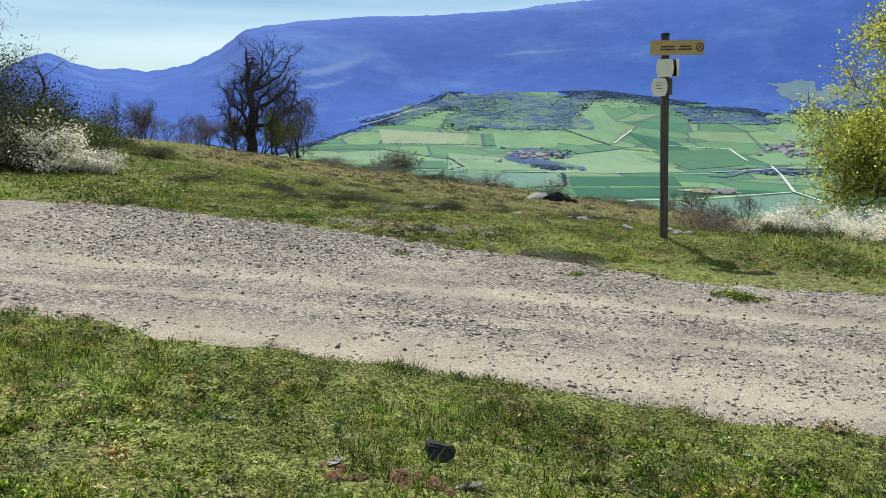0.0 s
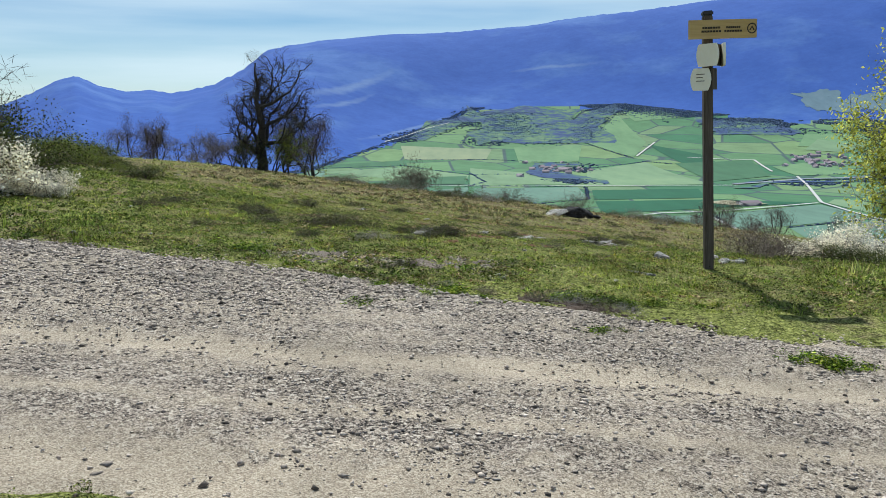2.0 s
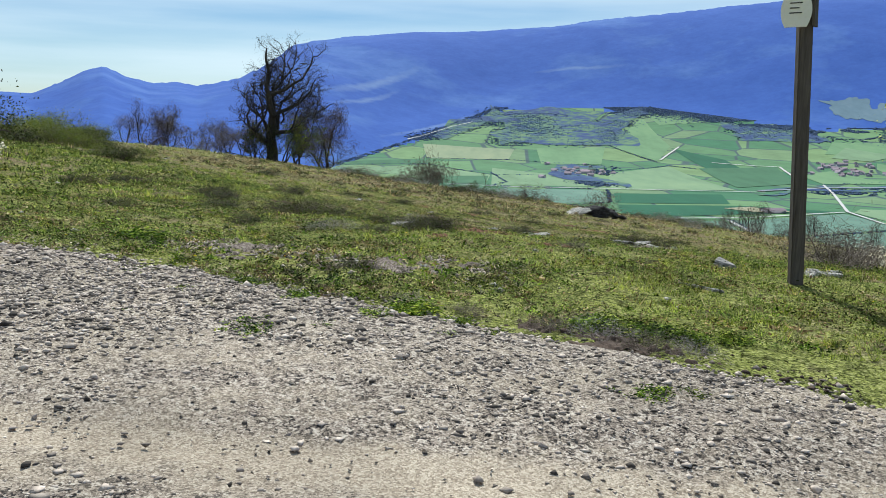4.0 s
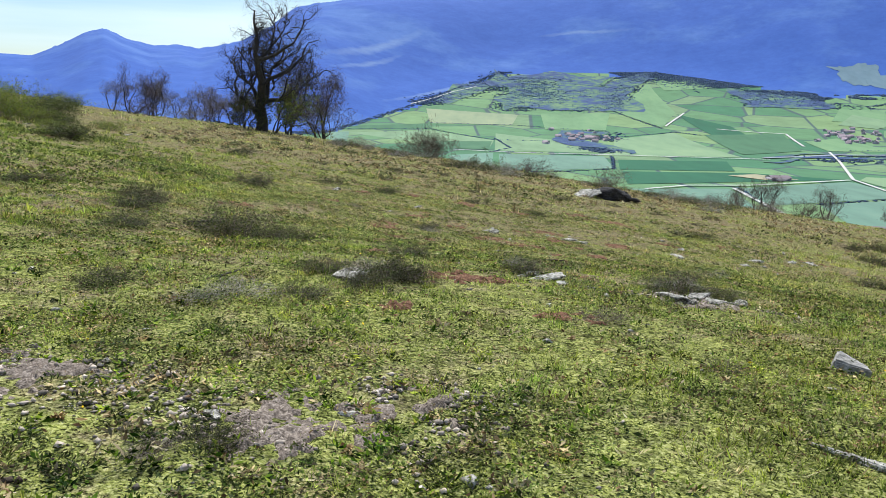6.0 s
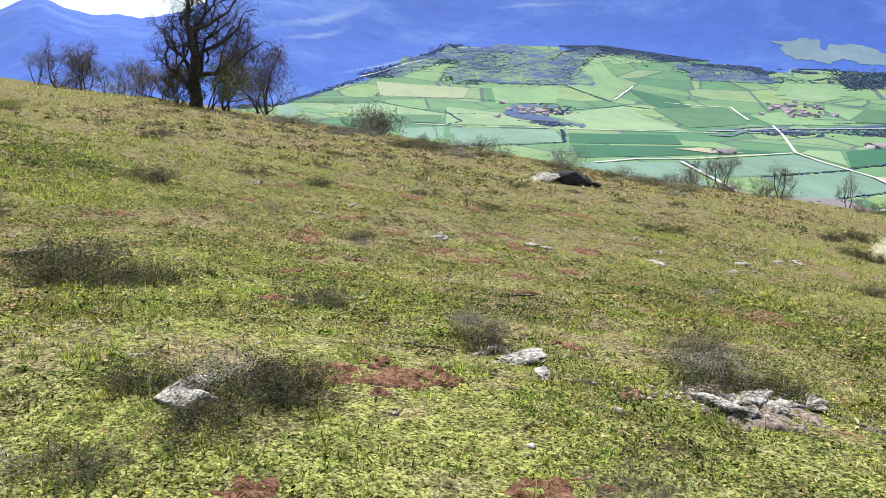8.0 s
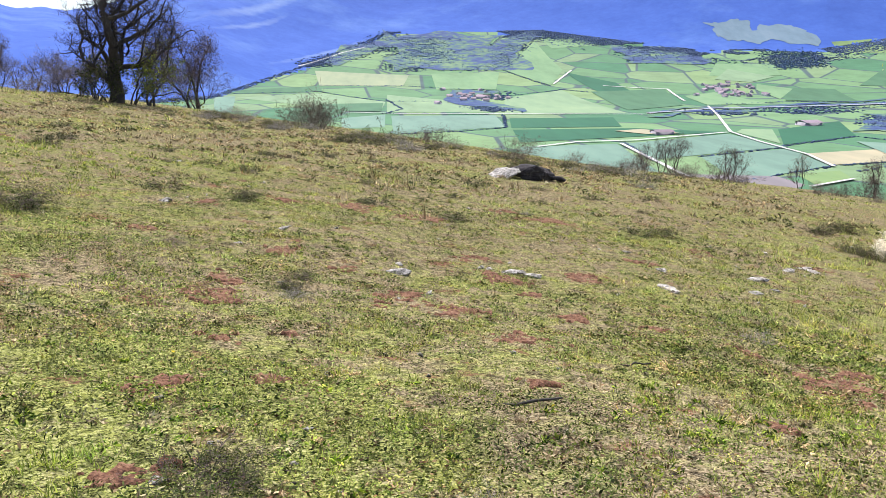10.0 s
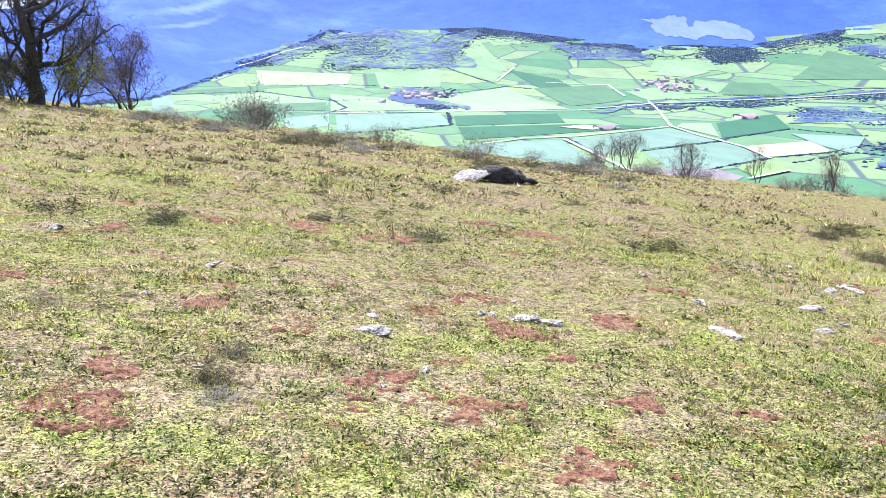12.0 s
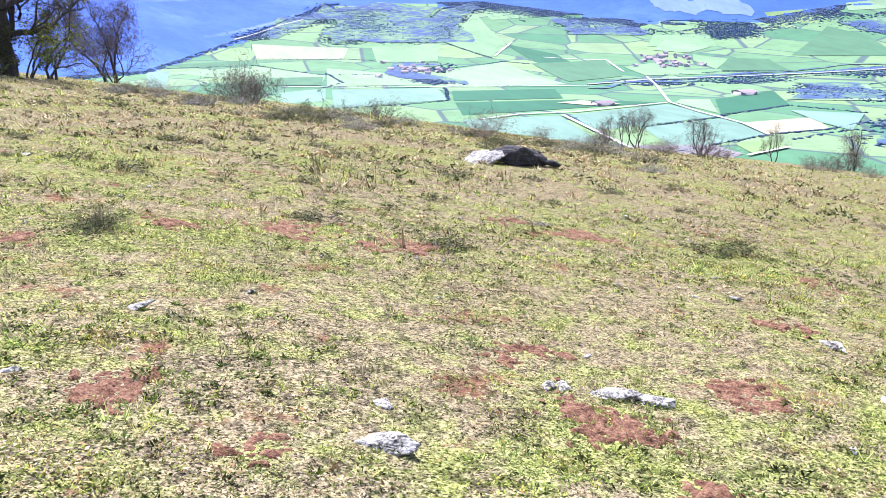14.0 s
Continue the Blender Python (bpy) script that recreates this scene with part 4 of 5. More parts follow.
MORE_SOILS = (
    (0.89, 13.35, 0.2), (-0.53, 19.33, 0.4), (1.08, 19.45, 0.34), (-2.51, 18.31, 0.37), (2.04, 21.95, 0.45), (-0.28, 21.04, 0.36),
    (8.24, 24.78, 0.53), (4.12, 27.04, 0.7), (3.29, 21.47, 0.4), (2.45, 20.9, 0.3), (3.0, 16.2, 0.3), (-1.9, 21.5, 0.4),
)
STONY = ((0.10, 10.16, 0.36), (-1.05, 10.4, 0.34), (0.5, 10.5, 0.26), (2.5, 13.35, 0.42))
for sx, sy, w in STONY:
    x, y = sx + rng.normal(0, w * 0.95, 900), sy + rng.normal(0, w * 0.5, 900)
    keep = lattice(x, y, 3.0, 57) + 0.6 * lattice(x, y, 9.0, 58) > -0.25
    x, y = x[keep], y[keep]
    s = 0.005 + 0.018 * rng.random(len(x)) ** 3
    patch = new("stony_patch", raw_mesh("stony_patch", *clumps(np.column_stack([x, y, ground(x, y) + s * 0.3]), s, rng, 0.6, 0.3, -1), GRAVEL))
    tagged(patch, "scatter of small grey stones in a bare patch", "stones", kind="stuff")


def bare_field(x, y, sx, sy, w, seed):
    """Positive inside a ragged patch of bare earth."""
    r = np.hypot((x - sx) / 1.2, (y - sy) / 1.25) / (w * 0.5)
    return 0.66 - r + 0.5 * lattice(x, y, 1.9 / w, seed) + 0.55 * lattice(x, y, 4.7 / w, seed + 5) + 0.50 * lattice(x, y, 13, seed + 9) + 0.35 * lattice(x, y, 31, seed + 3)


def soil_patch(x, y, w, seed, material=SOIL, label="bare patch of reddish crumbly earth in turf"):
    n = int(min(90, max(34, w * 150)))
    u = np.linspace(-1, 1, n) * w * 0.95
    X, Y = np.meshgrid(x + u, y + u)
    inside = bare_field(X, Y, x, y, w, seed)
    Z = ground(X, Y) - 0.012 + 0.022 * smooth(-0.10, 0.20, inside) + 0.012 * lattice(X, Y, 11, seed) + 0.013 * lattice(X, Y, 38, seed + 1)
    F = grid_faces(n, n)
    F = F[inside.ravel()[F].max(1) > -0.06]
    ob = new("soil_patch", raw_mesh("soil_patch", np.stack([X, Y, Z], -1).reshape(-1, 3), F, material))
    tagged(ob, label, "soil", "bare soil patches", "structure")


for i, (x, y, w) in enumerate(SOILS + MORE_SOILS):
    soil_patch(x, y, w, i)
soil_patch(-0.42, 3.35, 0.20, 91, SOIL, "worn brown patch of earth among short grass")
soil_patch(-0.05, 3.2, 0.22, 92, SOIL, "worn reddish patch of earth among short grass")
for i, (x, w) in enumerate(((1.05, 0.22), (1.42, 0.36), (1.75, 0.22))):
    soil_patch(x, float(np.interp(x, *FAR_EDGE)) + 0.02, w, 95 + i, SHADY_EARTH, "washed-out earth at the track edge, darkened for bank shade")
GRIT = grainy("brown grit", ((0.36, (0.04, 0.03, 0.025)), (0.5, (0.19, 0.15, 0.125)), (0.64, (0.42, 0.35, 0.30))), 45, 120, 1.0, 0.9, 0.01)
for i, (x, y, w) in enumerate(STONY):
    soil_patch(x, y, w * 1.35, 70 + i, GRIT, "bare gritty brown patch strewn with small stones")


# ---- grass ----
def bare(x, y):
    """True where no grass grows: on the track and on red earth."""
    no = on_track(x, y) > 0.06 + 0.22 * lattice(x, y, 2.3, 54) * (y > 7.5) + 0.16 * lattice(x, y, 9, 51)
    some = np.modf(np.abs(x * 917.3 + y * 571.9))[0]
    for k, (sx, sy, w) in enumerate(STONY):
        no |= (bare_field(x, y, sx, sy, w * 1.7, 70 + k) > -0.1) & (some < 0.8)
    for k, (sx, sy, w) in enumerate(SOILS + MORE_SOILS):
        no |= (bare_field(x, y, sx, sy, w, k) > 0.04) & (some < 0.88)
    return no


def blades(name, count, x0, x1, y0, y1, length, width, material, label, flatness=0.5, patch=0.0, spread=0.0, each=11, fade=0.0):
    """Tufts of blades that lean outwards, thick in some places and thin in others."""
    tufts = count // each
    x, y = scatter(tufts, x0, x1, y0, y1)
    if spread:
        x = x + (y - y0) * spread * (2 * (x - x0) / (x1 - x0) - 1)
    thick = 0.40 + 0.7 * lattice(x, y, 0.9, 61) + 0.75 * lattice(x, y, 3.7, 62) + 0.55 * lattice(x, y, 9.5, 63)
    keep = ~bare(x, y) & (rng.random(tufts) < np.clip(thick + patch, 0.04, 1) * (np.clip((y1 - y) / (fade + 1e-6), 0, 1) if fade else 1))
    x, y, thick = x[keep], y[keep], thick[keep]
    tall = np.clip(rng.lognormal(-0.15, 0.45, len(x)), 0.4, 2.6) * (0.6 + 0.6 * np.clip(thick, 0, 1.5))
    x, y, tall = (np.repeat(v, each) for v in (x, y, tall))
    n = len(x)
    a, b = rng.uniform(0, 2 * np.pi, (2, n))
    out = np.abs(rng.normal(0, 0.45, n)) * length * tall
    x, y = x + np.cos(a) * out, y + np.sin(a) * out
    h = length * rng.uniform(0.5, 1.2, n) * tall
    lean = rng.uniform(0.1, 1.0, n) * flatness * 1.6
    a = a + rng.normal(0, 0.5, n)
    w = width * rng.uniform(0.6, 1.4, n) / 2
    z = ground(x, y) - 0.006
    dx, dy = np.cos(a), np.sin(a)
    px, py = np.cos(b), np.sin(b)
    V = np.empty((n, 3, 3))
    V[:, 0] = np.stack([x - px * w, y - py * w, z], 1)
    V[:, 1] = np.stack([x + px * w, y + py * w, z], 1)
    V[:, 2] = np.stack([x + dx * h * np.sin(lean), y + dy * h * np.sin(lean), z + h * np.cos(lean)], 1)
    tagged(new(name, raw_mesh(name, V.reshape(-1, 3), np.arange(n * 3).reshape(-1, 3), material)), label, "grass", kind="stuff")


def leaflets(name, count, x0, x1, y0, y1, size, material, label, spread=0.0, patch=0.0, rise=0.02, category="grass", fade=0.0):
    """Small broad leaves lying in the turf."""
    x, y = scatter(count, x0, x1, y0, y1)
    if spread:
        x = x + (y - y0) * spread * (2 * (x - x0) / (x1 - x0) - 1)
    keep = ~bare(x, y) & (rng.random(count) < np.clip(0.45 + 0.7 * lattice(x, y, 1.1, 71) + 0.7 * lattice(x, y, 4.2, 72) + patch, 0.02, 1) * (np.clip((y1 - y) / (fade + 1e-6), 0, 1) if fade else 1))
    x, y = x[keep], y[keep]
    n = len(x)
    c = np.column_stack([x, y, ground(x, y) + rng.uniform(0.2, 1, n) * rise])
    u = rng.standard_normal((n, 3)) * [1, 1, 0.45]
    u /= np.linalg.norm(u, axis=1, keepdims=True)
    v = np.cross(u, rng.standard_normal((n, 3)) * [0.5, 0.5, 1])
    v /= np.linalg.norm(v, axis=1, keepdims=True)
    s = (size * rng.uniform(0.5, 1.3, n))[:, None]
    V = np.stack([c - u * s, c + v * s * 0.45, c + u * s, c - v * s * 0.45], 1)
    tagged(new(name, raw_mesh(name, V.reshape(-1, 3), np.arange(n * 4).reshape(-1, 4), material)), label, category, kind="stuff")


def rosettes(name, count, x0, x1, y0, y1, radius, height, leaf, material, label, spread=0.0, patch=0.0, each=20):
    """Low cushions of leaves or stalks, crowded in some places."""
    x, y = scatter(count, x0, x1, y0, y1)
    x = x + (y - y0) * spread * (2 * (x - x0) / (x1 - x0) - 1)
    keep = ~bare(x, y) & (rng.random(count) < np.clip(0.35 + 0.8 * lattice(x, y, 0.6, 91) + 0.6 * lattice(x, y, 2.3, 92) + patch, 0.04, 1))
    x, y = x[keep], y[keep]
    wide = radius * np.clip(rng.lognormal(0, 0.45, len(x)), 0.4, 2.6)
    x, y, wide = (np.repeat(v, each) for v in (x, y, wide))
    n = len(x)
    a, q = rng.uniform(0, 2 * np.pi, n), np.sqrt(rng.random(n))
    x, y = x + np.cos(a) * q * wide, y + np.sin(a) * q * wide
    c = np.column_stack([x, y, ground(x, y) + height * wide / radius * (1.05 - q * q) * rng.uniform(0.25, 1, n)])
    u = np.column_stack([np.cos(a), np.sin(a), rng.normal(0.45, 0.4, n)]) + rng.normal(0, 0.35, (n, 3))
    u /= np.linalg.norm(u, axis=1, keepdims=True)
    v = np.cross(u, rng.standard_normal((n, 3)) * [0.4, 0.4, 1])
    v /= np.linalg.norm(v, axis=1, keepdims=True)
    s = (leaf * rng.uniform(0.5, 1.4, n))[:, None]
    V = np.stack([c - u * s, c + v * s * 0.32, c + u * s, c - v * s * 0.32], 1)
    tagged(new(name, raw_mesh(name, V.reshape(-1, 3), np.arange(n * 4).reshape(-1, 4), material)), label, "weeds", kind="stuff")


blades("grass", 190000, -3.4, 4.2, 1.6, 5.7, 0.045, 0.006, LUSH, "short lush green grass beside the track", 0.85, 0.2)
blades("grass", 300000, -4.0, 5.5, 8.8, 16.5, 0.034, 0.006, MEADOW, "short grazed green grass on the hillside", 0.9, 0.1, 0.12)
blades("grass", 250000, -4.2, 6.0, 16.5, 28, 0.030, 0.008, GRASS, "short grazed green grass on the hillside", 0.75, 0.1, 0.3, fade=7)
blades("grass", 80000, -8, 12, 25, 42, 0.042, 0.022, GRASS, "short grazed green grass on the hillside", 0.7, 0.1, 0.4)
blades("grass", 40000, -18, 22, 42, 75, 0.08, 0.04, GRASS, "grass on the far brow of the hill", 0.6, 0.1, 0.2)
blades("grass", 45000, -16, -3, 9.2, 30, 0.075, 0.015, MEADOW, "grass on the rising hillside", 0.6, 0.1)
blades("grass", 40000, 4.5, 16, 8.8, 28, 0.075, 0.015, GRASS, "grass on the falling hillside", 0.6, 0.1)
blades("dry_grass", 26000, -3.4, 4.2, 1.6, 5.0, 0.05, 0.005, STRAW, "dry straw-coloured grass in the turf", 1.0, -0.1)
blades("dry_grass", 60000, -4.0, 5.5, 8.9, 17, 0.045, 0.006, STRAW, "dry straw-coloured grass in the turf", 1.0, 0, 0.15)
blades("dry_grass", 62000, -5, 8, 17, 28, 0.045, 0.006, STRAW, "dry straw-coloured grass in the turf", 1.0, 0, 0.35)
blades("dry_grass", 26000, -11, 14, 28, 60, 0.10, 0.02, STRAW, "dry straw-coloured grass on the brow", 0.9, 0, 0.25)
blades("dead_bracken", 20000, -12, 15, 25, 62, 0.12, 0.03, BRACKEN, "dead brown bracken and stalks on the brow", 1.0, 0, 0.25)
leaflets("herbs", 260000, -3.6, 4.0, 1.6, 5.7, 0.0065, HERB, "small broad herb leaves in the turf", 0, 0.1, 0.03)
leaflets("herbs", 420000, -4, 5.5, 8.9, 17, 0.0085, HERB, "small broad herb leaves in the turf", 0.12, 0, 0.03)
leaflets("herbs", 400000, -4.2, 5.0, 17, 30, 0.0095, HERB, "small broad herb leaves in the turf", 0.22, 0.12, 0.03, fade=11)
leaflets("dead_leaves", 110000, -4, 5.5, 9.0, 30, 0.0125, LITTER, "dead brown leaves and stalks lying in the turf", 0.2, 0.1, 0.03, "litter", 12)
leaflets("dead_leaves", 60000, -3.6, 4.0, 1.6, 5.6, 0.008, LITTER, "dead brown leaves and stalks lying in the turf", 0, -0.1, 0.02, "litter")
# Dark weeds, added also as dark spots in place of shade under tufts.
leaflets("dark_herbs", 120000, -4, 5.5, 9.2, 24, 0.015, DULLLEAF, "small clumps of darker weeds in the turf", 0.2, -0.75, 0.075, fade=8)
leaflets("dark_herbs", 70000, -3.6, 4.0, 1.6, 5.7, 0.008, DULLLEAF, "small clumps of darker weeds in the turf", 0, -0.45, 0.06)
rosettes("weed_cushions", 2100, -3.6, 4.0, 1.6, 5.7, 0.05, 0.045, 0.015, LUSH, "green weed cushions in the lawn", 0, 0.1, 34)
rosettes("dark_weeds", 1700, -3.6, 4.0, 1.6, 5.6, 0.05, 0.055, 0.013, DULLLEAF, "dark low weed cushions in the lawn", 0, 0.05, 34)
rosettes("dry_weeds", 1300, -3.6, 4.0, 1.6, 5.6, 0.06, 0.03, 0.015, BRACKEN, "dead brown stalks in the lawn", 0, 0.0, 40)
rosettes("weed_cushions", 3000, -4, 5.5, 8.9, 17, 0.055, 0.040, 0.017, LUSH, "green weed cushions in the turf", 0.12, 0.0)
rosettes("dark_weeds", 2000, -4, 5.5, 9.2, 18, 0.055, 0.05, 0.011, DULLLEAF, "dark low weed cushions in the turf", 0.12, -0.05, 44)
rosettes("dry_weeds", 3000, -4, 5.5, 8.9, 18, 0.06, 0.035, 0.018, BRACKEN, "dead brown weeds in the turf", 0.12, 0)
rosettes("weed_cushions", 4200, -4.6, 6.0, 17, 32, 0.06, 0.040, 0.017, HERB, "green weed cushions in the turf", 0.25, 0.05)
rosettes("dark_weeds", 2100, -4.6, 6.0, 17, 34, 0.065, 0.05, 0.016, DULLLEAF, "dark low weed cushions in the turf", 0.28, 0, 24)
rosettes("dry_weeds", 1800, -4.6, 6.0, 17, 34, 0.07, 0.035, 0.018, BRACKEN, "dead brown weeds in the turf", 0.28, 0.1)
rosettes("weed_cushions", 6000, -13, -3.8, 9.4, 28, 0.08, 0.05, 0.026, HERB, "green weed cushions on the rising slope", 0, 0.3)
rosettes("weed_cushions", 4200, 4.2, 12.5, 8.4, 20, 0.07, 0.05, 0.022, HERB, "green weed cushions on the falling slope", 0, 0.3)
rosettes("dry_weeds", 1600, 4.2, 12.5, 8.4, 20, 0.07, 0.04, 0.022, BRACKEN, "dead brown weeds on the falling slope", 0, 0.1)
rosettes("dry_weeds", 2400, -10, 14, 32, 58, 0.14, 0.08, 0.05, BRACKEN, "dead brown weeds on the brow", 0.2, 0.2)
rosettes("dark_weeds", 700, -10, 14, 30, 58, 0.14, 0.12, 0.05, DULLLEAF, "dark low weeds on the brow", 0.2, 0)
leaflets("flowers", 140, -3, 6, 9.3, 17, 0.011, FLOWER, "tiny yellow wild flowers in the turf", 0.1, 0.5, 0.05, "flowers")


# ---- shrubs and trees ----
class Wood:
    """Gathers tapering branches into one mesh."""

    def __init__(self, seed):
        self.V, self.F, self.tips, self.rnd = [], [], [], random.Random(seed)

    def tube(self, points, radii, sides):
        start = len(self.V)
        for i, (p, r) in enumerate(zip(points, radii)):
            t = (points[min(i + 1, len(points) - 1)] - points[max(i - 1, 0)]).normalized()
            a = t.orthogonal().normalized()
            b = t.cross(a)
            for k in range(sides):
                q = 2 * math.pi * k / sides
                self.V.append(p + (a * math.cos(q) + b * math.sin(q)) * r)
        for i in range(len(points) - 1):
            for k in range(sides):
                s = start + i * sides
                self.F.append((s + k, s + (k + 1) % sides, s + sides + (k + 1) % sides, s + sides + k))

    def grow(self, p, d, length, radius, depth, bend=0.25, fork=(2, 3), shrink=0.72, up=0.15, sides=6, steps=4, end=0.6):
        R = self.rnd
        pts, d = [p.copy()], d.normalized()
        for i in range(steps):
            d = (d + Vector((R.gauss(0, bend), R.gauss(0, bend), R.gauss(0, bend) + up * 0.5))).normalized()
            pts.append(pts[-1] + d * (length / steps))
        self.tube(pts, [radius * (1 - (1 - end) * i / steps) for i in range(steps + 1)], max(3, sides))
        if depth == 0:
            self.tips.append(pts[-1])
            self.tips.append(pts[steps // 2])
            return
        for k in range(R.randint(*fork)):
            at = pts[-1] if k == 0 else pts[R.randint(max(1, steps // 2 - 1), steps)]
            side = Vector((R.gauss(0, 1), R.gauss(0, 1), R.gauss(0, 0.6)))
            nd = (d * (1.0 if k == 0 else 0.65) + side.normalized() * (0.4 if k == 0 else 1.0) + Vector((0, 0, up))).normalized()
            self.grow(at, nd, length * shrink * R.uniform(0.75, 1.2), radius * end * (1 if k == 0 else 0.75), depth - 1, bend, fork, shrink, up, sides - 1, max(2, steps - 1), end)

    def mesh(self, name, material):
        return raw_mesh(name, np.array([v[:] for v in self.V]), np.array(self.F), material, shade=True)


def leaf_mesh(name, tips, per, spread, size, material, seed, broad=0.5):
    r = np.random.default_rng(seed)
    T = np.repeat(np.array([t[:] for t in tips]), per, axis=0)
    n = len(T)
    c = T + r.normal(0, spread, (n, 3))
    u = r.standard_normal((n, 3))
    u /= np.linalg.norm(u, axis=1, keepdims=True)
    v = np.cross(u, r.standard_normal((n, 3)))
    v /= np.linalg.norm(v, axis=1, keepdims=True)
    s = (size * r.uniform(0.5, 1.3, n))[:, None]
    V = np.stack([c - u * s, c + v * s * broad, c + u * s, c - v * s * broad], 1)
    return raw_mesh(name, V.reshape(-1, 3), np.arange(n * 4).reshape(-1, 4), material)


def standing(name, x, y, scale=1.0, turn=0.0):
    ob = new(name)
    ob.matrix_basis = pose(x, y, float(ground(x, y)) - 0.03 * scale, 0, 0, turn) @ Matrix.Scale(scale, 4)
    return ob


def tree(name, x, y, height, seed, label, trunk_r=0.03, depth=5, lean=(0, 0), fork=(2, 3), leaf=None, twig=TWIG, up=0.15, first=0.3, stems=1, shrink=0.74, bend=0.22, turn=0):
    """A bare or budding tree; sizes are shares of its height."""
    ob = standing(name, x, y, height, turn)
    limbs, fine = Wood(seed), Wood(seed + 1)
    for k in range(stems):
        a = 2 * math.pi * k / stems + seed
        off = Vector((math.cos(a), math.sin(a), 0)) * (0.03 if stems > 1 else 0)
        d = Vector((lean[0], lean[1], 1)) + off * (9 if stems > 1 else 0)
        foot = off
        if stems == 1:
            foot = d.normalized() * first * 0.8
            mid = foot * 0.5 + Vector((0.012, 0.006, 0))
            limbs.tube([off - Vector((0, 0, 0.03)), off + Vector((0, 0, 0.03)), mid, foot], [trunk_r * 1.7, trunk_r * 1.2, trunk_r * 1.05, trunk_r], 10)
            for k2 in range(3):
                a2 = a + 2.1 * k2
                limbs.grow(foot * (0.75 + 0.12 * k2), d + Vector((math.cos(a2), math.sin(a2), 0)) * 0.75, first * 0.8, trunk_r * 0.5, depth - 3, bend, fork, shrink, up, 7, 5, 0.68)
        limbs.grow(foot, d, first, trunk_r / stems ** 0.4, depth - 2, bend, fork, shrink, up, 8, 5, 0.68)
    for t in list(limbs.tips):
        for _ in range(2 if leaf and stems == 1 else 1):
            q = Vector((fine.rnd.gauss(0, 1), fine.rnd.gauss(0, 1), fine.rnd.gauss(0.5, 0.7)))
            fine.grow(t, q, first * 0.30, trunk_r * 0.10, 2 if stems == 1 else 1, 0.3, (2, 3), 0.7, 0.1, 3, 2, 0.6)
    high = max(v.z for v in fine.V)
    for w in (limbs, fine):
        w.V, w.tips = [v / high for v in w.V], [v / high for v in w.tips]
    child("trunk", limbs.mesh("trunk", BARK), ob)
    child("crown", fine.mesh("crown", twig), ob, "dense bare twigs")
    spray = leaf_mesh("spray", fine.tips, 9 if stems > 1 else 4, 0.036 if stems > 1 else 0.018, 0.040 if stems > 1 else 0.026, twig, seed, 0.03)
    child("spray", spray, ob, "fine outer twigs")
    if leaf:
        child("foliage", leaf_mesh("foliage", fine.tips, leaf[1], leaf[2], leaf[3], leaf[0], seed), ob, leaf[4])
    return tagged(ob, label, "tree")


def bush_kit(seed, stems, twig, leaf=None, depth=2, first=0.45, flat=0.5, radius=0.012, spray=0):
    w = Wood(seed)
    for _ in range(stems):
        a, q = w.rnd.uniform(0, 6.28), w.rnd.uniform(0, 1) ** 0.6
        p = Vector((math.cos(a) * q * 0.3, math.sin(a) * q * 0.3, 0))
        d = Vector((math.cos(a) * q * 1.1, math.sin(a) * q * 1.1, flat + w.rnd.random() * 0.7))
        w.grow(p, d, first * w.rnd.uniform(0.5, 1.1), radius, depth, 0.3, (2, 3), 0.62, 0.05, 4, 3, 0.55)
    kit = [("stem", w.mesh("stem", twig), "tangled thin stems")]
    if spray:
        kit.append(("spray", leaf_mesh("spray", w.tips, spray, 0.06, 0.055, twig, seed, 0.05), "fine outer twigs"))
    if leaf:
        kit.append(("foliage", leaf_mesh("foliage", w.tips, leaf[1], leaf[2], leaf[3], leaf[0], seed), leaf[4]))
    return kit


def bush(name, kit, x, y, size, turn, label, category="shrub", group="", tall=1.0):
    ob = new(name)
    ob.matrix_basis = pose(x, y, float(ground(x, y)) - 0.02 * size, 0, 0, turn) @ Matrix.Diagonal((size, size, size * tall, 1))
    for n, me, lab in kit:
        child(n, me, ob, lab)
    return tagged(ob, label, category, group)


LOW = [bush_kit(100 + i, 40 + 6 * i, (TWIG, PALETWIG, GREYTWIG, GREYTWIG)[i], (DULLLEAF, 4 if i else 10, 0.04, 0.014, "small dull green leaves"), 2, 0.36, 0.3, 0.007, 2) for i in range(4)]
TWIGGY = [bush_kit(220 + i, 46, GREYTWIG if i else PALETWIG, (DULLLEAF, 2, 0.04, 0.013, "sparse small leaves"), 2, 0.40, 0.40, 0.006, 2) for i in range(2)]
for i, kit in enumerate(LOW):
    r = np.random.default_rng(300 + i)
    k = 110
    a, q, lean = r.uniform(0, 6.28, k), r.uniform(0, 1, k) ** 0.5 * 0.42, r.uniform(0, 0.8, k)
    h, w = r.uniform(0.12, 0.32, k), 0.010
    x, y, dx, dy = np.cos(a) * q, np.sin(a) * q, np.cos(a + r.normal(0, 0.8, k)), np.sin(a + r.normal(0, 0.8, k))
    V = np.stack([np.stack([x - dy * w, y + dx * w, x * 0], 1), np.stack([x + dy * w, y - dx * w, x * 0], 1),
                  np.stack([x + dx * h * np.sin(lean), y + dy * h * np.sin(lean), h * np.cos(lean)], 1)], 1)
    kit.append(("tuft", raw_mesh("tuft", V.reshape(-1, 3), np.arange(k * 3).reshape(-1, 3), LUSH if i % 2 else DULLLEAF), "long rank grass"))
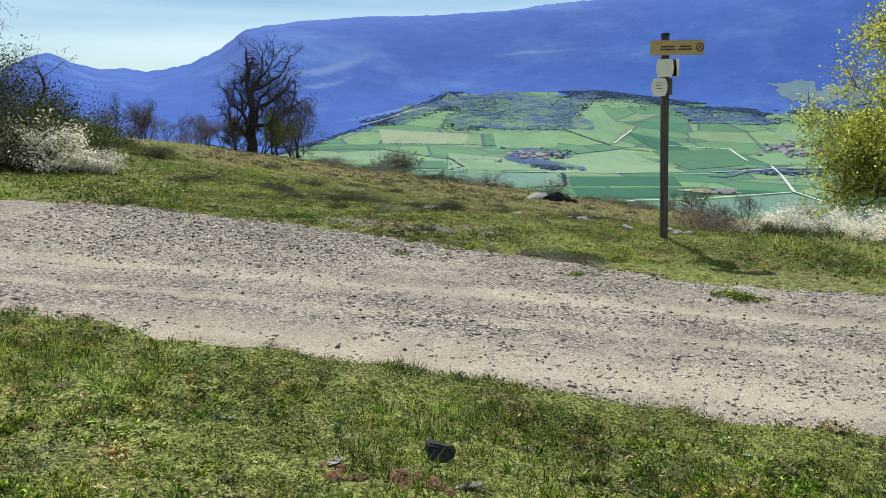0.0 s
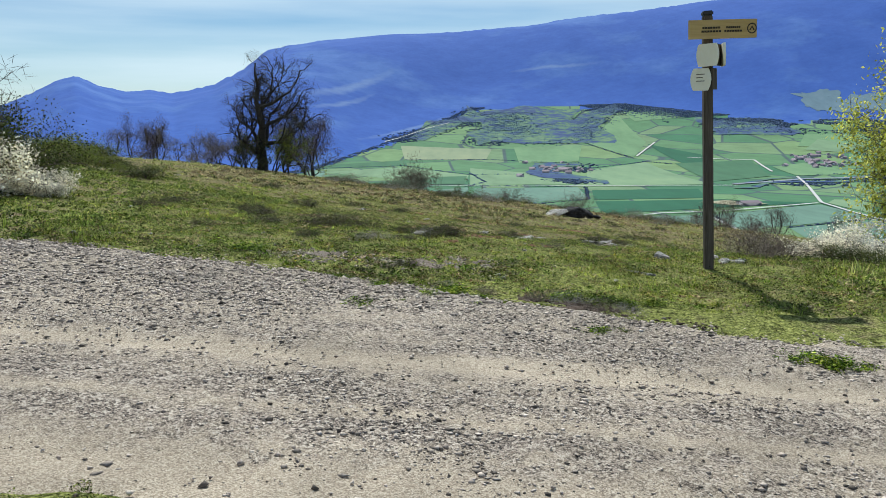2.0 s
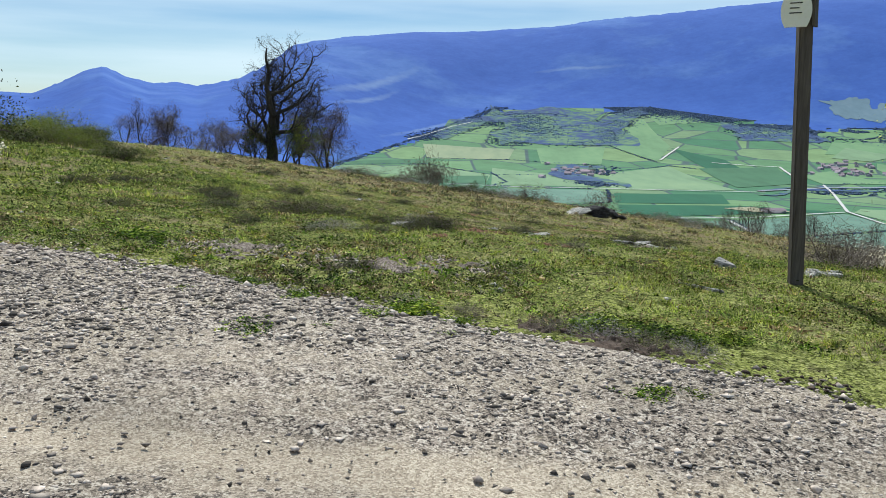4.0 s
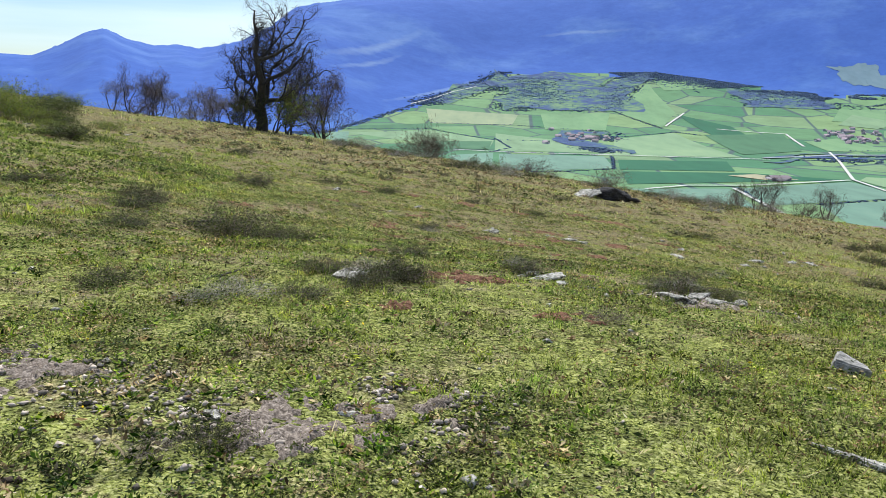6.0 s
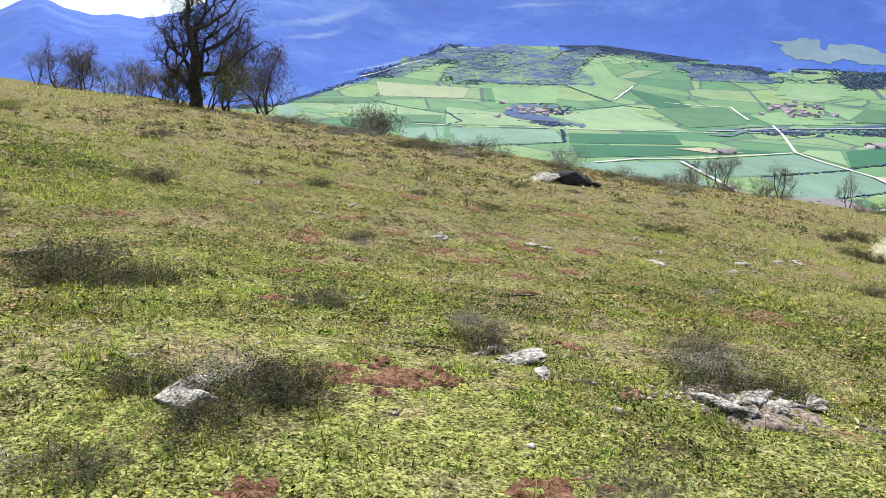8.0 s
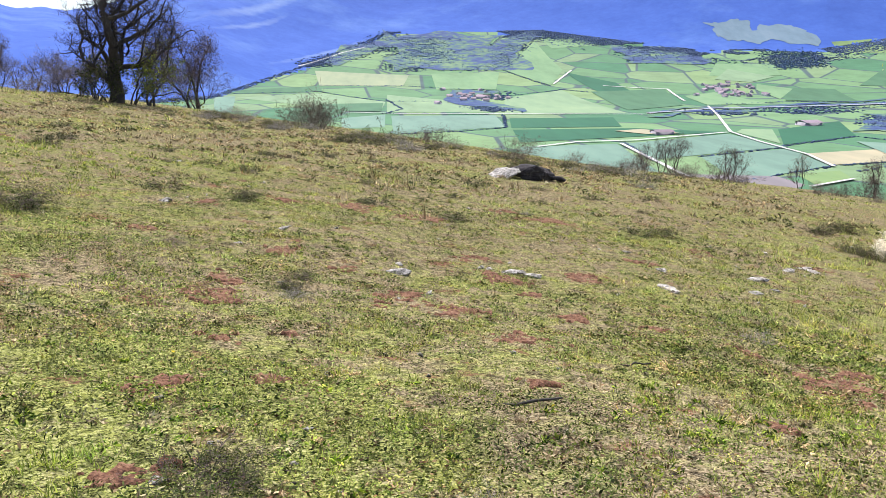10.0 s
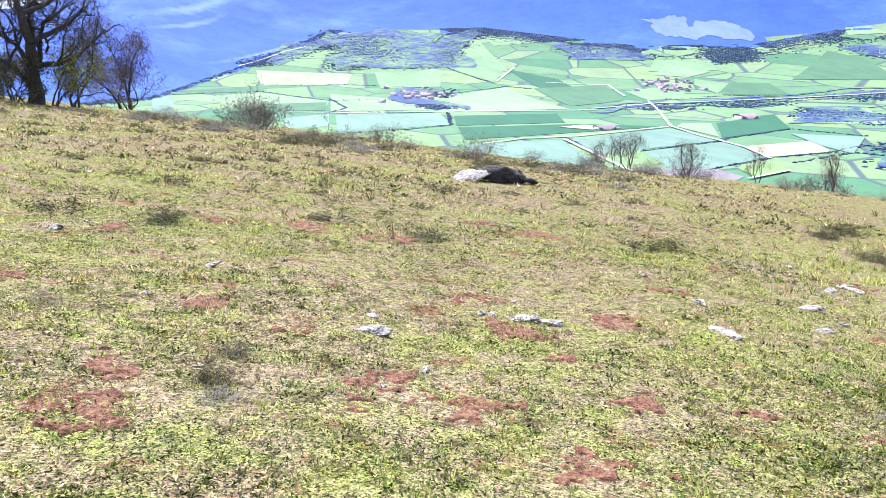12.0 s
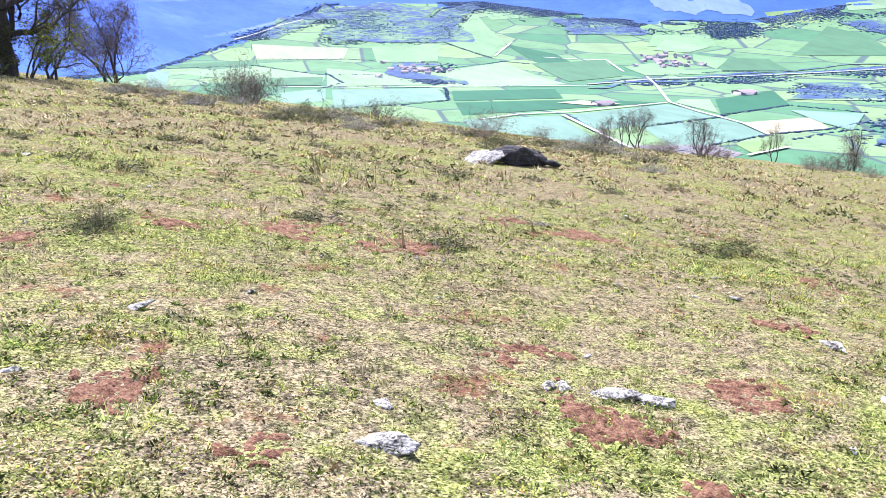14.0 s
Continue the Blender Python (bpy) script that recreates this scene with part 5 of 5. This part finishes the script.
SHRUBS = (
    (-0.26, 9.83, 0.23), (2.07, 11.36, 0.3), (-0.79, 11.73, 0.33), (-0.62, 11.97, 0.41),
    (-1.45, 12.04, 0.51), (-0.28, 12.13, 0.42), (1.62, 12.22, 0.37), (0.08, 12.46, 0.51),
    (-2.99, 12.7, 0.49), (0.02, 12.95, 0.36), (2.5, 13.75, 0.49), (2.5, 14.14, 0.59),
    (1.2, 14.45, 0.4), (2.59, 14.47, 0.62), (1.17, 14.75, 0.35), (-2.67, 14.96, 0.68),
    (0.09, 15.15, 0.67), (-1.38, 15.32, 0.52), (-1.73, 15.4, 1.08), (-4.8, 15.52, 0.86),
    (-1.93, 15.84, 0.78), (-3.19, 16.29, 0.89), (-3.31, 16.96, 0.91), (-4.98, 17.1, 0.79),
    (-3.51, 17.4, 0.89), (-4.86, 17.54, 0.95), (0.08, 18.89, 0.44), (4.35, 19.07, 0.55),
    (0.01, 19.14, 0.55), (0.05, 19.78, 0.43), (-1.3, 20.59, 0.45), (7.82, 21.5, 1.22),
    (-3.44, 21.94, 1.47), (-1.22, 24.72, 0.75), (10.9, 27.05, 1.27), (3.75, 27.49, 0.45),
    (10.79, 27.79, 1.14), (-3.35, 29.08, 0.46), (11.55, 30.32, 1.3), (12.94, 31.51, 1.31),
    (0.83, 34.79, 1.04), (-0.5, 34.89, 0.97), (0.82, 43.87, 1.34),
)
for i, (x, y, w) in enumerate(SHRUBS):
    bush("low_shrub", LOW[0] if w > 0.65 or (x, y) in ((0.08, 12.46), (-0.28, 12.13)) else TWIGGY[i % 2] if i % 3 == 0 else LOW[i % 4], x, y, w * (0.85 if i % 3 == 0 else 0.72) * (0.75 if y > 15.5 else 1), i * 67, "low thorny shrub with grey stems in the turf", "shrub", "low shrubs", 0.40 + 0.05 * (i % 5))
for i, (x, y, w) in enumerate(((0.16, 12.78, 0.46), (0.32, 12.9, 0.40), (-0.28, 12.85, 0.30), (1.2, 14.05, 0.34), (2.35, 13.55, 0.42), (2.75, 13.6, 0.36), (-1.5, 15.0, 0.6), (-1.1, 15.3, 0.5), (-0.1, 9.95, 0.24))):
    bush("low_shrub", LOW[0], x, y, w, 31 + i * 83, "dark rank weeds crowding a rock in the turf", "shrub", "rank weeds", 0.62)
TUFT = [bush_kit(130 + i, 60, LUSH, (LUSH, 4, 0.06, 0.05, "narrow green leaves"), 1, 0.4, 0.5, 0.01) for i in range(2)]
WEEDS = (
    (2.91, 7.52, 0.36), (2.7, 7.58, 0.24), (3.15, 7.45, 0.22), (1.4, 7.95, 0.22), (1.6, 8.0, 0.17), (-0.4, 8.31, 0.24), (0.07, 8.37, 0.11),
    (0.25, 8.45, 0.13), (0.54, 8.51, 0.13), (-0.06, 8.51, 0.14), (0.78, 8.56, 0.16),
    (1.04, 8.57, 0.14), (-0.68, 8.63, 0.11), (0.35, 8.94, 0.29), (-0.64, 9.14, 0.23),
    (-1.79, 10.45, 0.39), (1.35, 9.05, 0.3), (1.6, 9, 0.34), (1.85, 8.95, 0.28),
    (2.1, 9, 0.2), (-0.9, 8.9, 0.16), (-1.3, 9.2, 0.2), (0.15, 8.75, 0.2), (0.6, 8.8, 0.18), (-0.3, 8.95, 0.22), (0.9, 8.3, 0.1), (-1.0, 8.4, 0.12),
)
for i, (x, y, w) in enumerate(WEEDS):
    bush("weed_tuft", TUFT[i % 2], x, y, w * 0.9, i * 50, "low green weed tuft growing in gravel", "weed", "weed tufts", 0.42)

for i, (x, d, w) in enumerate(((1.1, 0.05, 0.26), (1.35, 0.1, 0.3), (1.55, 0.02, 0.28), (1.8, 0.08, 0.22), (0.65, 0.06, 0.2), (0.3, 0.1, 0.18))):
    bush("dry_weed", TWIGGY[i % 2], x, float(np.interp(x, *FAR_EDGE)) + d, w, i * 61, "dark dry weed on the washed-out track edge", "weed", "dry edge weeds", 0.6)

tree("bare_tree", -13.1, 57.9, 8.5, 5, "tall dark bare tree with twisting limbs on the brow", 0.044, 6, (-0.03, 0), (2, 3), None, BARK, 0.22, 0.26, 1, 0.80, 0.24)
for x, y, h, seed, leaf in ((-14.2, 58.2, 2.7, 27, DULLLEAF), (-13.3, 57.2, 2.4, 29, DULLLEAF), (-12.4, 58.4, 3.0, 31, BUDLEAF)):
    tree("ivy_thicket", x, y, h, seed, "leafy ivy-grown sapling at the foot of the bare tree", 0.02, 5, (0, 0), (2, 3), (leaf, 4, 0.035, 0.022, "green ivy leaves"), TWIG, 0.1, 0.28, 3)
tree("bare_tree", -14.15, 82, 8.0, 14, "small bare tree with several slender stems", 0.03, 6, (0, 0), (2, 3), None, TWIG, 0.26, 0.34, 3, 0.74, 0.2)
tree("budding_tree", -12.0, 60.5, 4.2, 25, "small tree in young yellow-green leaf beside the bare tree", 0.02, 5, (0.1, 0), (2, 3), (BUDLEAF, 3, 0.03, 0.014, "young yellow-green leaves"), TWIG, 0.1, 0.28, 3)
for i, (x, y, h) in enumerate(((-28.5, 74, 4.4), (-27.2, 75, 4.0), (-26.2, 74, 3.8), (-20.5, 66, 2.5), (-19.2, 66, 3.0), (-17.9, 64, 2.6), (-16.4, 62, 3.2), (-15.2, 61, 2.6), (-32, 78, 3.2), (-22.5, 68, 2.0))):
    tree("bare_tree", x, y, h, 40 + i, "bare scrubby tree among a thicket on the brow", 0.018, 5, (0, 0), (2, 3), None, TWIG if i < 2 else PALETWIG, 0.2, 0.3, 3, 0.72, 0.2)
tree("yellow_tree", 19.2, 26.0, 12.6, 71, "tree in fresh yellow-green leaf on the slope", 0.03, 6, (-0.12, 0), (3, 3), (YELLOWLEAF, 34, 0.026, 0.0058, "fresh yellow-green leaves"), TWIG, 0.12, 0.34, 1, 0.70, 0.25)
tree("bare_tree", -9.9, 15.9, 3.9, 82, "bare thorn tree behind the blossoming bush", 0.022, 5, (0.15, 0), (3, 3), None, TWIG, 0.12, 0.3, 2)
for i, (x, y, h) in enumerate(((28.5, 71.5, 3.2), (24.5, 76, 3.2), (26.0, 77, 4.0), (23.0, 76, 2.8), (31, 66, 2.8), (34, 62, 3.0), (38, 60, 3.4), (41, 58, 3.4), (45, 60, 4.5), (48, 58, 3.6))):
    tree("bare_tree", x, y, h, 90 + i, "slender bare tree below the brow of the hill", 0.018, 5, (0, 0), (2, 3), None, TWIG if i < 4 else PALETWIG, 0.45, 0.33, 2, 0.70, 0.15)

DENSE = bush_kit(171, 32, PALETWIG, None, 4, 0.30, 0.75, 0.009, 2)
bush("bare_bush", DENSE, -2.7, 60.0, 3.0, 20, "rounded dense bare brown bush on the brow", "bush", "bare bushes", 1.2)
BARE = [bush_kit(160 + i, 30, TWIG if i == 1 else PALETWIG, None, 3, 0.42, 0.8, 0.008, 2) for i in range(3)]
for i, (x, y, w, t) in enumerate(((6.7, 46, 1.8, 0.8), (4.2, 57, 1.9, 0.8), (3.0, 58, 1.5, 0.7), (22, 74, 2.6, 0.9), (5.4, 14.2, 0.9, 0.6), (4.4, 13.0, 1.0, 0.7), (4.8, 13.5, 0.9, 0.7), (6.4, 14.8, 0.7, 0.45), (7.2, 15.4, 0.8, 0.45), (9.4, 16.4, 0.9, 0.45), (10.8, 17.0, 1.0, 0.5), (12, 18, 1.2, 0.6), (8.4, 14.2, 0.6, 0.45), (-26, 70, 3.0, 0.7), (-18, 60, 2.6, 0.6), (-7, 60, 2.0, 0.5), (32, 60, 2.2, 0.8), (36, 56, 2.2, 0.8), (40, 54, 2.6, 0.8))):
    bush("bare_bush", BARE[i % 3], x, y, w, i * 80, "rounded bare brown bush on the brow", "bush", "bare bushes", t)
for i in range(20):
    x = 13 + 1.7 * i
    bush("bare_bush", BARE[i % 3], x + rng.normal(0, 0.6), 63 - 0.58 * x + rng.uniform(0, 7), rng.uniform(1.0, 2.1), i * 73, "bare scrubby bush below the brow", "bush", "bare bushes", 0.75)
MAY = [bush_kit(180 + i, 32, TWIG, (BLOSSOM, 10, 0.05, 0.020, "dense white blossom"), 3, 0.42, 0.6, 0.009) for i in range(2)]
for i, (x, y, w) in enumerate(((-7.15, 15.5, 1.0), (-7.75, 15.3, 1.7), (-6.65, 15.7, 0.7), (6.5, 15.2, 0.9), (7.1, 15.3, 1.1), (8.1, 15.7, 1.4), (9.1, 16.2, 1.5), (10.3, 16.6, 1.7), (11.6, 27.4, 0.75), (12.5, 27.9, 1.1))):
    bush("blossom_bush", MAY[i % 2], x, y, w, i * 95, "thorn bush covered in white spring blossom", "bush", "blossoming bushes", 0.8)
EVER = [bush_kit(190 + i, 30, TWIG, (DULLLEAF, 8, 0.07, 0.020, "dense dark green leaves"), 3, 0.42, 0.7, 0.01) for i in range(2)]
NEAR_EVER = bush_kit(195, 44, TWIG, (DULLLEAF, 18, 0.07, 0.010, "dense dark green leaves"), 3, 0.42, 0.7, 0.008)
for i, (x, y, w, t) in enumerate(((-8.6, 15.6, 2.6, 0.95), (-8.0, 15.9, 2.2, 0.9), (-9.6, 15.2, 3.0, 0.95), (-7.4, 16.0, 1.3, 0.8), (-12.8, 28, 1.2, 0.5), (-12.2, 31.5, 1.0, 0.45), (-14.4, 29, 1.5, 0.5), (-11.5, 30, 0.9, 0.5), (-14, 33, 1.3, 0.5), (-16, 38, 1.7, 0.5), (-19, 44, 2.0, 0.5), (11.5, 18.5, 1.2, 1.2), (-9, 26, 1.0, 0.5), (6.9, 14.0, 0.8, 0.5), (8.0, 15.6, 1.0, 0.5), (9.6, 15.0, 0.9, 0.5), (11.0, 15.8, 1.0, 0.5), (5.8, 13.2, 0.7, 0.5))):
    bush("evergreen_bush", NEAR_EVER if i < 4 else EVER[i % 2], x, y, w, i * 70, "dark green dense bush on the hillside", "bush", "evergreen bushes", t)
OLIVE = bush_kit(260, 30, PALETWIG, (BUDLEAF, 7, 0.06, 0.016, "small olive-green young leaves"), 3, 0.40, 0.6, 0.008)
for i, (x, y, w, t) in enumerate(((-13.2, 30.2, 1.6, 0.7), (-12.0, 29.8, 1.1, 0.6), (-14.6, 32.0, 2.0, 0.7), (-15.6, 34.0, 1.8, 0.7), (-11.0, 32.5, 0.8, 0.6), (-17, 40, 2.0, 0.6), (-10.6, 28.2, 0.7, 0.6))):
    bush("olive_bush", OLIVE, x, y, w, i * 64, "olive-green budding bush among rocks on the rise", "bush", "budding bushes", t)
JUNIPER = bush_kit(250, 11, TWIG, (DULLLEAF, 14, 0.045, 0.022, "dense needle sprays"), 2, 0.6, 0.35, 0.012)
bush("juniper_bush", JUNIPER, 1.05, 48.0, 1.25, 30, "dark green juniper with spreading spiky branches on the brow", "bush", "juniper", 0.75)
SCRUB = [bush_kit(240 + i, 26, TWIG if i else PALETWIG, (DULLLEAF, 6, 0.05, 0.03, "small dull leaves"), 1, 0.34, 0.25, 0.01) for i in range(2)]
for i in range(60):
    u, y = rng.uniform(-1, 1), 24 + 26 * rng.random()
    bush("low_shrub", SCRUB[i % 2], 0.5 + u * (3.0 + 0.24 * (y - 12)), y, rng.uniform(0.3, 0.75), i * 47, "low dull scrub cushion in the turf", "shrub", "hillside scrub", 0.5)
for i in range(34):
    u = i / 33
    x, y = -9 + 21 * u + rng.normal(0, 0.8), 57 - 15 * u + rng.normal(0, 3.0)
    bush("low_shrub", LOW[i % 4], x, y, rng.uniform(0.6, 1.4), i * 40, "dry brown scrub on the brow of the hill", "shrub", "brow scrub", 0.55)


# ---- the signpost ----
def box(bm, x0, x1, y0, y1, z0, z1, bevel=0.0):
    r = bmesh.ops.create_cube(bm, size=1, matrix=Matrix.Translation(((x0 + x1) / 2, (y0 + y1) / 2, (z0 + z1) / 2)) @ Matrix.Diagonal((x1 - x0, y1 - y0, z1 - z0, 1)))
    if bevel:
        bmesh.ops.bevel(bm, geom=list({e for v in r["verts"] for e in v.link_edges}), offset=bevel, segments=2, affect="EDGES")


def plate(name, parent, material, half, high, thick, m, label, bulge=0.0):
    """A sign board with bowed or straight ends, lying in its own xz plane."""
    bm = bmesh.new()
    ring = []
    for s in (1, -1):
        for k in range(7):
            v = 1 - 2 * k / 6
            ring.append((s * (half + bulge * (1 - v * v)), s * v * high))
    vs = [[bm.verts.new(m @ Vector((px, q, pz))) for px, pz in ring] for q in (-thick / 2, thick / 2)]
    bm.faces.new(vs[0]), bm.faces.new(list(reversed(vs[1])))
    for k in range(len(ring)):
        j = (k + 1) % len(ring)
        bm.faces.new((vs[0][j], vs[0][k], vs[1][k], vs[1][j]))
    bmesh.ops.recalc_face_normals(bm, faces=bm.faces)
    return part(name, bm, material, parent, label)


sign = new("signpost")
sign.matrix_basis = pose(3.17, 10.9, float(ground(3.17, 10.9)), 0, -3.2, -5)
TOP = 2.745
bm = bmesh.new()
box(bm, -0.048, 0.048, -0.048, 0.048, -0.3, TOP - 0.05, 0.008)
part("post", bm, POSTWOOD, sign, "square weathered wooden post")
bm = bmesh.new()
box(bm, -0.054, 0.054, -0.054, 0.054, TOP - 0.05, TOP, 0.012)
part("cap", bm, CAPMETAL, sign, "dark post cap")
m = Matrix.Translation((0.14, -0.075, TOP - 0.20)) @ pose(0, 0, 0, 0, 1.0, 14)
arm = plate("arm", sign, BOARDWOOD, 0.37, 0.095, 0.03, m, "ochre wooden direction board")
for px, pz, half in ((-0.13, 0.015, 0.10), (-0.13, -0.022, 0.11), (0.11, 0.015, 0.08), (0.11, -0.022, 0.10)):
    bm = bmesh.new()
    for k in range(7):
        w = half * 2 / 7
        x0 = px - half + k * w
        box(bm, x0, x0 + w * 0.78, -0.019, -0.0155, pz - 0.010, pz + 0.010)
    bmesh.ops.transform(bm, matrix=m, verts=bm.verts)
    part("lettering", bm, INK, arm, "small dark unreadable lettering")
bm = bmesh.new()
for k in range(20):
    a0, a1 = 2 * math.pi * k / 20, 2 * math.pi * (k + 1) / 20
    q = [bm.verts.new(m @ Vector((0.315 + r * math.cos(a), -0.018, r * math.sin(a)))) for r, a in ((0.042, a0), (0.055, a0), (0.055, a1), (0.042, a1))]
    bm.faces.new(q)
for s in (-1, 1):
    q = [bm.verts.new(m @ Vector((0.315 + px * s, -0.018, pz))) for px, pz in ((0.0, 0.026), (0.0, 0.008), (0.018, -0.022), (0.030, -0.015))]
    bm.faces.new(q)
part("emblem", bm, INK, arm, "dark round emblem")
m = Matrix.Translation((-0.02, -0.11, TOP - 0.455)) @ pose(0, 0, 0, 0, 0, -38)
first_plate = plate("plate", sign, CREAM, 0.095, 0.115, 0.025, m, "small cream sign plate", 0.025)
m = Matrix.Translation((0.165, 0.02, TOP - 0.455)) @ pose(0, 0, 0, 0, 0, 82)
plate("plate", sign, CREAM, 0.15, 0.115, 0.025, m, "small cream sign plate", 0.03)
m = Matrix.Translation((0.105, -0.02, TOP - 0.455)) @ pose(0, 0, 0, 0, 0, 64)
plate("bracket", sign, POSTWOOD, 0.13, 0.11, 0.02, m, "brown wooden plate back")
m = Matrix.Translation((-0.085, -0.08, TOP - 0.70)) @ pose(0, 0, 0, 0, 2, -20)
low_plate = plate("plate", sign, CREAM, 0.075, 0.115, 0.025, m, "small cream sign plate", 0.03)
m2 = Matrix.Translation((0.07, 0.0, TOP - 0.70)) @ pose(0, 0, 0, 0, 0, 66)
plate("bracket", sign, POSTWOOD, 0.09, 0.11, 0.02, m2, "brown wooden plate back")
for k in range(3):
    bm = bmesh.new()
    box(bm, -0.045, 0.04 - 0.02 * (k % 2), -0.0150, -0.0135, 0.05 - 0.035 * k, 0.058 - 0.035 * k)
    bmesh.ops.transform(bm, matrix=m, verts=bm.verts)
    part("lettering", bm, POSTWOOD, low_plate, "faint unreadable lettering")
tagged(sign, "wooden hiking signpost with ochre arm and cream plates on the grass", "signpost")
